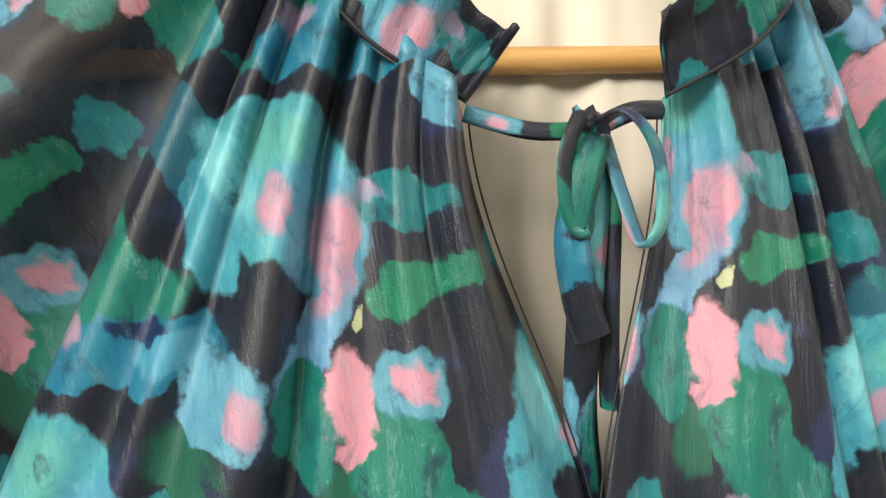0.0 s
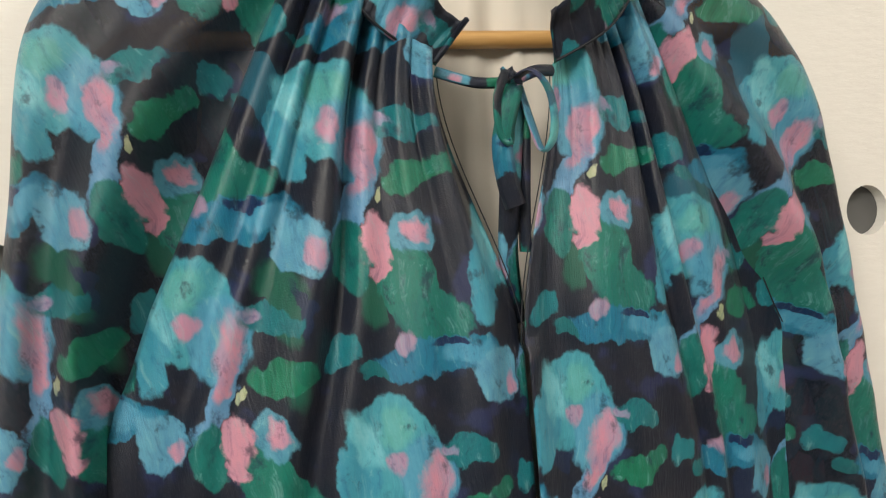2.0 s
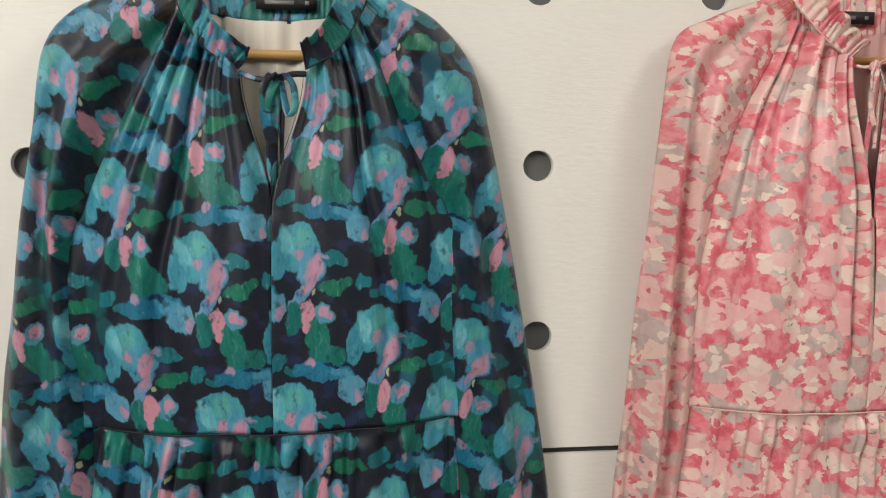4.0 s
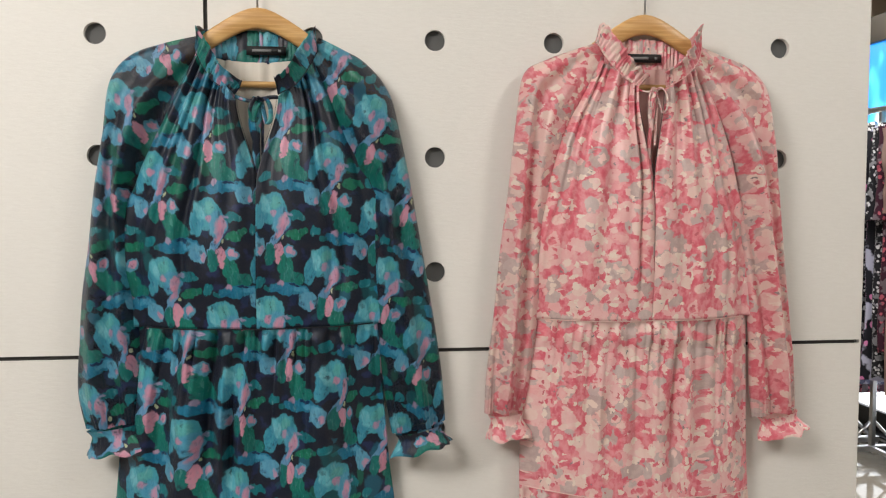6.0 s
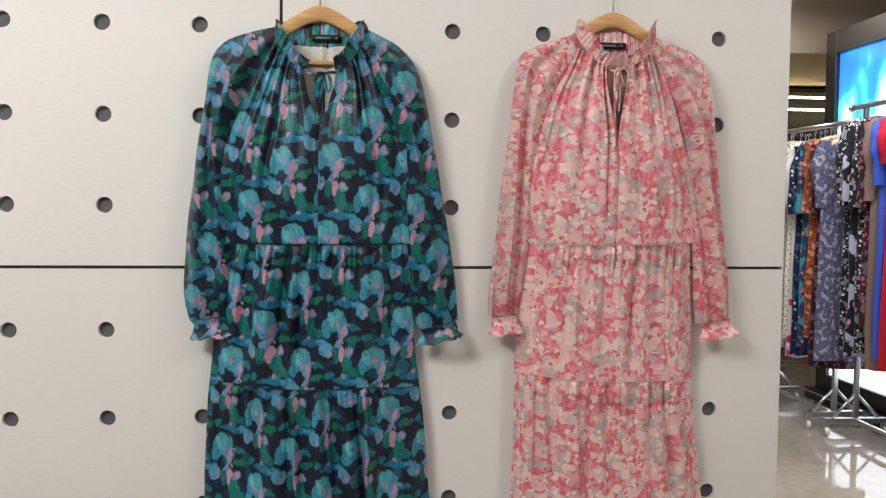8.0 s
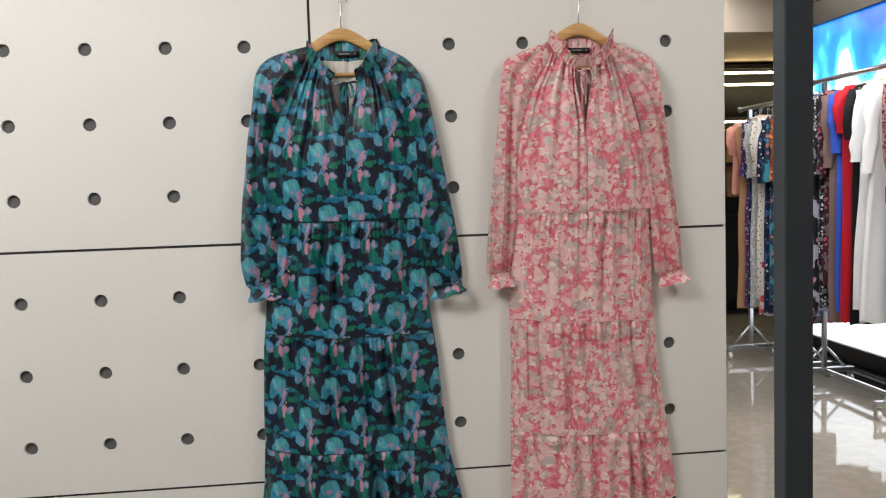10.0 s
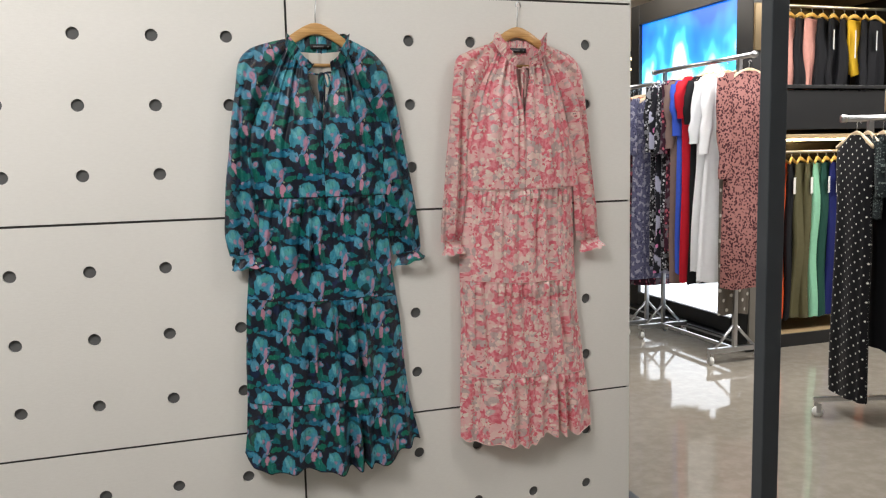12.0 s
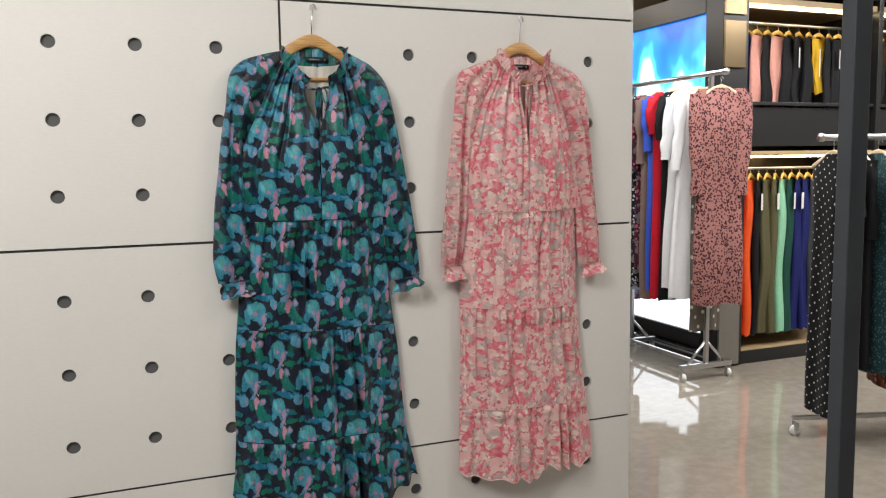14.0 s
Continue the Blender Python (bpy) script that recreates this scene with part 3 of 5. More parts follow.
def dress(d):
    """A long tiered dress on its hanger: bodice with a tied slit, ruffled collar, raglan sleeves, three tiers."""
    cx, mat = d["centre"], d["cloth"]
    seed = d["seed"]
    ob = thing("tiered_dress", d["label"], "dress", (cx, 0, 0), "dresses on the display wall")

    def own(name, bm, material=mat, label="", parent=ob):
        for v in bm.verts:
            v.co.x -= cx if parent is ob else 0
        made = part(name, bm, material, parent, label)
        if name in ("front_panel", "collar"):
            fold = made.modifiers.new("cloth", "SOLIDIFY")
            fold.thickness, fold.offset = 0.0008, 1
        return made

    waist, slit_z, neck = d["waist"], d["slit"][2], d["slit"][1]
    half_slit = d["slit"][0]

    levels = d["tiers"]

    def seam_z(k, u):
        return levels[k] + (0 if k == 0 else 0.003 * math.sin(9 * u + k) + np.interp(u, *d["tilt"]))

    def seam_y(k, u):
        prof = max(0.0, 1 - abs(2 * u - 1) ** 3.0)
        return -(0.026 + (0.052 + 0.004 * k) * prof + 0.0045 * prof * wave(u, seed + 500 + k, 5, 6))

    # -- front panels, gathered at the neck, open along the slit
    def depth(x):
        """How far the front stands off the wall across the body."""
        f = (x - d["body"][0]) / (d["body"][1] - d["body"][0]) * 2 - 1
        return 0.022 + 0.046 * max(0.0, 1 - abs(f) ** 2.6) - d["lean"] * max(-1.0, min(1.0, f))

    for side in (-1, 1):
        raglan = d["raglan_l"] if side < 0 else d["raglan_r"]
        anchor = d["print_l"] if side < 0 else d["print_r"]
        rows, uvs = [], []
        nr, nc = 84, 72
        ca, sa = math.cos(radians(anchor[2])), math.sin(radians(anchor[2]))
        for i in range(nr + 1):
            t = i / nr
            row, uvr = [], []
            for j in range(nc + 1):
                s = j / nc
                edge_top = np.array(raglan[0])
                inner_top = np.array((cx + side * half_slit, neck))
                top = lerp(edge_top, inner_top, s)
                top[1] += 0.006 * (1 - s)
                low = lerp(np.array(raglan[-1]), np.array((cx + d["placket"], waist)), s)
                # the outer edge follows the seam of the sleeve
                z = lerp(low[1], top[1], t)
                rz = [p[1] for p in raglan][::-1]
                rx = [p[0] for p in raglan][::-1]
                zedge = lerp(raglan[-1][1], raglan[0][1], t)
                out = np.interp(zedge, rz, rx) + side * (0.001 + 0.012 * ease((1.56 - zedge) / 0.08))
                open_f = ease((z - slit_z) / (neck - slit_z)) if z > slit_z else 0
                inn = cx + d["placket"] * (1 - t) + side * half_slit * open_f
                x = lerp(out, inn, s)
                gather = ease((t - 0.45) / 0.5)
                fold = (0.0095 * drape(s + 0.03 * math.sin(3 * t), seed + side, 3.2) + 0.004 * wave(s, seed + side, 4, 5)) * (0.6 + 0.4 * gather)
                fold += 0.0026 * sharp(s, seed + 7 * side + 3, 6, 11) * gather
                edge_dip = 0.004 * (1 - ease(min(s, 0.12) / 0.12)) - 0.003 * ease((s - 0.86) / 0.14) * (1 - open_f)
                y = -depth(x) - 0.014 * ease((1 - t) / 0.7) - fold + edge_dip
                y += 0.020 * ease((t - 0.6) / 0.4) * (0.35 + 0.65 * (1 - s))
                if 0 < open_f:
                    y += 0.004 * ease((s - 0.93) / 0.07)
                u = (x - d["edge_l"][0][0]) / (d["edge_r"][0][0] - d["edge_l"][0][0])
                y = lerp(y, seam_y(0, min(max(u, 0), 1)) + 0.002, 1 - ease(t / 0.25))
                y = min(y, -0.033)
                row.append((x, y, z))
                px, pz = x - anchor[0], z - anchor[1]
                uvr.append((px * ca + pz * sa, -px * sa + pz * ca))
            rows.append(row)
            uvs.append(uvr)
        own("front_panel", sheet(rows, False, uvs))
        edge = [tuple(np.array(r[0]) + np.array((-side * 0.0015, -0.0012, 0))) for r in rows if r[0][2] > 1.54]
        own("raglan_seam", tube(edge, 0.0005, 5), d["thread"])
        hem = [tuple(np.array(r[-1]) + np.array((-side * 0.0022, -0.0016, 0))) for r in rows if r[-1][2] > slit_z]
        own("slit_stitching", tube(hem, 0.00032, 5), M_SEAM)

    # -- back of the dress with its lining, seen through the neck
    rows, rows2, uvs = [], [], []
    for i in range(31):
        t = i / 30
        r1, r2, uu = [], [], []
        for j in range(61):
            f = j / 30 - 1
            halfw = lerp((d["body"][1] - d["body"][0]) / 2 - 0.004, d["shoulder"] * 0.86, t)
            z = lerp(waist, d["collar_top"] - 0.0535 + 0.010 * min(1.0, abs(f) * 1.6) ** 2, t)
            x = cx + lerp((d["body"][0] + d["body"][1]) / 2 - cx, 0, t) + f * halfw
            pleat = 0.0085 * sharp(f * 0.5 + 0.5, seed + 90, 6, 14)
            r1.append((x, min(-0.0055, -0.0085 - pleat), z))
            r2.append((x, -0.004, z))
            uu.append((f * halfw, z))
        rows.append(r1)
        rows2.append(r2)
        uvs.append(uu)
    own("lining", sheet(rows, False, uvs), d["lining"], d["lining_label"])
    own("back_panel", sheet(rows2, False, uvs))

    # -- collar: a ruffled band round the neck
    cw, ct = d["shoulder_neck"], d["collar_top"]
    for side in (-1, 1):
        base = [(cx + side * half_slit, -0.056, neck + 0.001), (cx + side * (half_slit + 0.03), -0.063, neck + 0.018), (cx + side * (cw - 0.012), -0.058, neck + 0.046), (cx + side * cw, -0.036, neck + 0.076), (cx + side * (cw - 0.018), -0.016, ct - 0.044), (cx + side * cw * 0.45, -0.010, ct - 0.053), (cx, -0.009, ct - 0.056)]
        lean = [(0.016 if side < 0 else -0.005, -0.006, 0.020 if side < 0 else 0.028), (-side * 0.013, -0.008, 0.027), (-side * 0.018, -0.012, 0.026), (-side * 0.006, -0.012, 0.032), (side * 0.004, 0.0, 0.041), (0, 0.001, 0.050), (0, 0.001, 0.053)]
        rows, uvs, stitch = [], [], []
        n = 150
        for i in range(n + 1):
            t = i / n
            b, l = curve_at(base, t), curve_at(lean, t)
            row, uvr = [], []
            front = 1 - ease((t - 0.5) / 0.2)
            for k in range(11):
                h = k / 10
                flip = (h ** 1.6) * front
                ruff = (0.0036 + 0.0036 * front) * h * h * wave(t * 2.6, seed + 40 + side, 5, 9)
                crush = d["crush"] * math.sin(t * 190 + 2 * math.sin(t * 31)) * (0.35 + 0.65 * (1 - abs(h - 0.45) * 1.6))
                curl = 0.006 * ease((h - 0.62) / 0.38)
                p = b + l * h + np.array((side * (0.35 * ruff + crush * 0.4), -ruff - crush - curl * front, 0.35 * ruff - 0.003 * flip))
                row.append(tuple(p))
                uvr.append((d["print_c"][0] + t * 0.28 * side, d["print_c"][1] + h * 0.036))
            rows.append(row)
            uvs.append(uvr)
            stitch.append(tuple(b + np.array((0, -0.0022, 0.001))))
        collar = own("collar", sheet(rows, False, uvs), label="gathered stand-up collar with a ruffled edge")
        own("collar_seam", tube(stitch[: int(n * 0.55)], 0.0007, 5), M_SEAM if d["thread"] == M_SEAM else d["thread"])
    own("neck_label", box((cx - 0.031 + d["label_x"], -0.0160, ct - 0.042), (cx + 0.031 + d["label_x"], -0.0150, ct - 0.028)), M_LABEL, "black woven neck label with unreadable silver lettering")
    own("label_lettering", box((cx - 0.022 + d["label_x"], -0.0168, ct - 0.0370), (cx + 0.008 + d["label_x"], -0.0162, ct - 0.0330)), M_SILVER)
    own("label_size", box((cx + 0.019 + d["label_x"], -0.0168, ct - 0.0370), (cx + 0.0235 + d["label_x"], -0.0162, ct - 0.0330)), M_SILVER)

    # -- tie: two strings, two loops and two tails from one knot
    k = np.array((cx + d["knot"][0], d["knot"][1], d["knot"][2]))
    wide = d["tie"]

    def string(name, pts, side, uv, width=wide, twist=0.0):
        own(name, ribbon([tuple(k + np.array(p)) for p in pts], width, side, uv, twist))

    left = np.array((cx - half_slit, -0.055, neck - 0.002)) - k
    right = np.array((cx + half_slit, -0.053, neck - 0.002)) - k
    string("tie_string", [(0, 0, 0), tuple(left * 0.5 + np.array((0, -0.002, -0.003))), tuple(left)], (0, 0, 1), (0.01, 0.05), wide * 0.5)
    string("tie_string", [(0, 0, 0), tuple(right * 0.5 + np.array((0, -0.003, 0.002))), tuple(right)], (0, 0, 1), (0.05, 0.1), wide * 0.55)
    string("tie_loop", [(0, -0.002, 0), (-0.006, -0.010, 0.003), (-0.013, -0.014, -0.010), (-0.012, -0.013, -0.026), (-0.006, -0.010, -0.030), (-0.003, -0.006, -0.014), (0, -0.003, 0)], (0.7, 0.6, 0.1), (0.03, 0.02), wide * 0.75)
    string("tie_loop", [(0, -0.002, 0), (0.008, -0.010, 0.004), (0.016, -0.013, -0.008), (0.017, -0.013, -0.028), (0.011, -0.011, -0.036), (0.007, -0.008, -0.022), (0.003, -0.004, -0.002)], (0.75, 0.6, 0.0), (0.07, 0.06), wide * 0.75)
    string("tie_tail", [(0, -0.003, -0.001), (-0.006, -0.012, -0.012), (-0.011, -0.012, -0.032), (-0.009, -0.010, -0.050), (-0.005, -0.009, -0.064)], (1, 0.15, 0), (0.02, 0.0), wide, 0.25)
    string("tie_tail", [(0, -0.001, -0.001), (-0.002, -0.005, -0.02), (-0.006, -0.004, -0.06), (-0.007, 0.0, -0.09), (-0.004, 0.002, -0.125)], (1, -0.2, 0), (0.06, 0.03), wide, -0.4)
    string("tie_tail", [(0, 0, -0.001), (0.004, -0.003, -0.02), (0.003, -0.001, -0.06), (0.003, 0.001, -0.088)], (0.8, -0.5, 0), (0.03, 0.07), wide * 0.7, 0.5)
    own("tie_knot", bump_ball(k, (0.0062, 0.0055, 0.0058), seed))

    # -- sleeves
    for side in (-1, 1):
        out, inn = d["sleeve_out_l" if side < 0 else "sleeve_out_r"], d["sleeve_in_l" if side < 0 else "sleeve_in_r"]
        anchor = d["print_sl" if side < 0 else "print_sr"]
        ca, sa = math.cos(radians(anchor[2])), math.sin(radians(anchor[2]))
        rows, uvs = [], []
        nr, front, back = 110, 44, 14
        for i in range(nr + 1):
            t = i / nr
            a, b = curve_at(out, t), curve_at(inn, t) - np.array((side * 0.013 * (1 - ease((t - 0.3) / 0.12)), 0))
            row, uvr = [], []
            wide_t = np.linalg.norm(b - a)
            swell = 0.15 * wide_t * ease(t / 0.25) + 0.012
            base = lerp(0.030, d["sleeve_y"], ease(t / 0.30))
            pinch = 1 - 0.25 * ease((t - 0.93) / 0.07)
            for j in range(front + 1):
                s = j / front
                p = lerp(a, b, s)
                bulge = math.sin(math.pi * s) ** 0.6
                fold = wave(s * 0.8 + 0.35 * t * side + 0.1, seed + 60 + side, 4, 3.4) * 0.012 * bulge * (0.25 + ease(t / 0.3)) * (1 - 0.3 * ease((t - 0.9) / 0.1))
                fold += 0.0018 * wave(t * 3.0 + s * 0.6, seed + 66 + side, 4, 8) * bulge
                gath = 0.0022 * math.sin(s * 95 + 3 * t) * (ease((t - 0.86) / 0.12) + 0.8 * ease((0.10 - t) / 0.10))
                y = -(base + swell * bulge * pinch) - fold - gath
                row.append((p[0], y, p[1]))
            mid = (a[0] + b[0]) / 2
            for q in row:
                px, pz = q[0] + 0.18 * ease((t - 0.3) / 0.4) * (q[0] - mid) - anchor[0], q[2] - anchor[1]
                uvr.append((px * ca + pz * sa, -px * sa + pz * ca))
            for j in range(1, back):
                s = 1 - j / back
                p = lerp(a, b, s)
                row.append((p[0], -max(0.006, base - 0.012 * math.sin(math.pi * s)), p[1]))
                uvr.append(uvr[-1])
            rows.append(row)
            uvs.append(uvr)
        sleeve = own("sleeve", sheet(rows, True, uvs), d["sheer"], "sheer unlined sleeve")
        # cuff: a gathered band and a frill below it
        a, b = curve_at(out, 1), curve_at(inn, 1)
        way = np.array(d["cuff_way_l" if side < 0 else "cuff_way_r"])
        rows, uvs = [], []
        n = 96
        mid = (a + b) / 2
        for i in range(15):
            t = i / 14
            spread = 0.86 - 0.10 * math.sin(math.pi * min(1, t / 0.5)) + 0.24 * ease((t - 0.45) / 0.55)
            row, uvr = [], []
            for j in range(n):
                th = 2 * math.pi * j / n
                c, s = math.cos(th), math.sin(th)
                frill = ease((t - 0.4) / 0.6)
                rr = 1 + 0.12 * frill * wave(j / n * 1.6, seed + 80 + side, 4, 6) + 0.05 * math.sin(j * 2.1) * (1 - frill)
                p = mid + (a - mid) * c * spread * rr + way * (t + 0.08 * frill * wave(j / n * 2, seed + 85, 3, 5))
                y = -(d["sleeve_y"] + 0.014) - 0.024 * s * spread * rr
                row.append((p[0], min(-0.004, y), p[1]))
                uvr.append((anchor[0] + j / n * 0.2, anchor[1] - t * 0.05))
            rows.append(row)
            uvs.append(uvr)
        cuff = part("cuff", sheet(rows, True, uvs), mat, sleeve, "gathered cuff with a small frill")
        for v in cuff.data.vertices:
            v.co.x -= cx

    # -- tiers
    for k, (za, zb) in enumerate(zip(levels, levels[1:])):
        last = k == len(levels) - 2
        nf, nb, nr = 190, 40, 60
        rows, uvs = [], []
        for i in range(nr + 1):
            t = i / nr
            row, uvr = [], []
            for j in range(nf + nb):
                if j <= nf:
                    u, front = j / nf, 1
                else:
                    u, front = 1 - (j - nf) / nb, 0
                bottom = zb + np.interp(u, *d["hem"]) if last else seam_z(k + 1, u)
                start = seam_z(k, u)
                z = lerp(start, bottom, t)
                xl = np.interp(-z, [-p[1] for p in d["edge_l"]], [p[0] for p in d["edge_l"]])
                xr = np.interp(-z, [-p[1] for p in d["edge_r"]], [p[0] for p in d["edge_r"]])
                drift = 0.02 * math.sin(2.2 * t + k * 2)
                x = lerp(xl, xr, u)
                f = 2 * u - 1
                prof = max(0.0, 1 - abs(f) ** 3.0)
                out = 0.026 + (0.050 + 0.006 * k) * prof
                grow = ease(t / 0.55)
                head = math.sin(math.pi * min(1, t / 0.16)) * 0.0075
                if front:
                    deep = drape(u + drift * (1 - t), seed + 200 + k, 5.2 + k)
                    fine = wave(u * 2.4 + 0.01 * math.sin(5 * t), seed + 230 + k, 5, 9)
                    y = -out - prof ** 0.4 * ((0.003 + d["folds"] * (0.018 + 0.002 * k) * grow) * deep + 0.0080 * fine * (1 - 0.75 * grow) * ease(t / 0.05) + head * (0.75 + 0.5 * fine))
                    y += 0.0135 * sharp(u * 1.8, seed + 260 + k, 6, 12) * math.exp(-t / 0.30) * prof ** 0.3
                    y = lerp(y, seam_y(k, u), 1 - ease(t / 0.05))
                    if not last:
                        y = lerp(y, seam_y(k + 1, u) + 0.0015, ease((t - 0.55) / 0.45))
                    y = min(y, -0.012)
                    x += 0.006 * wave(u * 1.3 + 0.2, seed + 300 + k, 4, 6) * grow * prof * (1 if last else 1 - ease((t - 0.7) / 0.3))
                    if last:
                        z += (0.005 * wave(u * 1.2, seed + 320, 4, 6) - 0.008 * deep) * t ** 2
                else:
                    y = -0.008 - 0.004 * abs(wave(u * 2, seed + 5, 3, 6)) * prof
                row.append((x, y, z))
                stretch = d["gather"][k]
                uvr.append((d["print_t"][k][0] + (x - cx) * stretch + 0.010 * wave(u * 1.3 + 0.2, seed + 310 + k, 4, 6), d["print_t"][k][1] + z - za))
            rows.append(row)
            uvs.append(uvr)
        own("skirt_tier", sheet(rows, True, uvs))
        seam = [(r[0], r[1] - 0.001, r[2]) for r in rows[0][4 : nf - 4]]
        own("tier_seam", tube(seam, 0.0009, 5), d["thread"])
        if last:
            hem = [(r[0], r[1] - 0.0005, r[2] + 0.001) for r in rows[-1][: nf + 1]]
            own("hem_roll", tube(hem, 0.0016, 6), d["thread"] if d["thread"] == M_SEAM else mat)
    return ob


def bump_ball(at, size, seed):
    bm = bmesh.new()
    bmesh.ops.create_icosphere(bm, subdivisions=3, radius=1)
    layer = bm.loops.layers.uv.new("print")
    for v in bm.verts:
        n = noise.noise(v.co * 1.8 + Vector((seed, 0, 0))) * 0.18
        v.co = Vector(at) + Vector([c * s * (1 + n) for c, s in zip(v.co, size)])
    for f in bm.faces:
        for l in f.loops:
            l[layer].uv = (l.vert.co.x + 0.02, l.vert.co.z)
    return bm


GREEN = dict(
    centre=-0.284, cloth=M_TEAL, lining=M_LINING, thread=M_SEAM, seed=11,
    label="long-sleeved tiered dress in dark teal painterly print", lining_label="pale beige pleated lining",
    waist=1.338, slit=(0.033, 1.701, 1.556), placket=-0.002, body=(-0.474, -0.112), shoulder=0.165, shoulder_neck=0.095, collar_top=1.812,
    raglan_l=[(-0.377, 1.762), (-0.400, 1.715), (-0.432, 1.645), (-0.462, 1.585), (-0.480, 1.54), (-0.490, 1.45), (-0.488, 1.338)],
    raglan_r=[(-0.190, 1.762), (-0.168, 1.715), (-0.142, 1.645), (-0.116, 1.585), (-0.098, 1.54), (-0.085, 1.45), (-0.090, 1.338)],
    sleeve_out_l=[(-0.378, 1.795), (-0.430, 1.783), (-0.481, 1.764), (-0.512, 1.725), (-0.525, 1.643), (-0.541, 1.553), (-0.552, 1.463), (-0.563, 1.387), (-0.569, 1.311), (-0.573, 1.235), (-0.562, 1.173)],
    sleeve_in_l=[(-0.374, 1.760), (-0.398, 1.715), (-0.430, 1.645), (-0.460, 1.585), (-0.476, 1.54), (-0.474, 1.48), (-0.472, 1.417), (-0.472, 1.36), (-0.472, 1.309), (-0.466, 1.24), (-0.468, 1.185)],
    sleeve_out_r=[(-0.188, 1.797), (-0.150, 1.779), (-0.113, 1.758), (-0.076, 1.712), (-0.057, 1.64), (-0.044, 1.577), (-0.031, 1.505), (-0.018, 1.43), (-0.003, 1.34), (0.010, 1.25), (0.016, 1.170)],
    sleeve_in_r=[(-0.193, 1.760), (-0.170, 1.715), (-0.144, 1.645), (-0.118, 1.585), (-0.106, 1.54), (-0.105, 1.48), (-0.104, 1.42), (-0.100, 1.36), (-0.096, 1.30), (-0.088, 1.23), (-0.074, 1.150)],
    cuff_way_l=(0.012, -0.040), cuff_way_r=(0.004, -0.034), sleeve_y=0.022, sheer=M_TEAL_SHEER, lean=0.008, folds=0.9, crush=0.0009, knot=(0.006, -0.060, 1.692), tie=0.0115, label_x=0.012,
    print_l=(-0.356, 1.599, 7.0), print_r=(-0.244, 1.606, -3.0), print_c=(0.04, 0.05), print_sl=(-0.456, 1.629, 24.0), print_sr=(-0.113, 1.597, -14.0),
    tiers=[1.338, 1.036, 0.725, 0.515], tilt=([0, 1], [0.006, -0.010]),
    hem=([0, 0.05, 0.14, 0.3, 0.4, 0.6, 0.75, 0.85, 0.95, 1], [0.066, 0.03, -0.006, 0.008, -0.008, -0.008, -0.008, 0.012, 0.036, 0.042]),
    edge_l=[(-0.474, 1.34), (-0.500, 1.22), (-0.511, 1.126), (-0.524, 1.0), (-0.532, 0.844), (-0.533, 0.748), (-0.540, 0.636), (-0.553, 0.54)],
    edge_r=[(-0.095, 1.34), (-0.088, 1.22), (-0.078, 1.102), (-0.060, 0.966), (-0.046, 0.794), (-0.034, 0.689), (-0.008, 0.58), (0.0, 0.54)],
    gather=(1.08, 1.14, 1.2), print_t=((0.03, 0.0), (0.06, 0.05), (0.0, 0.1)),
)
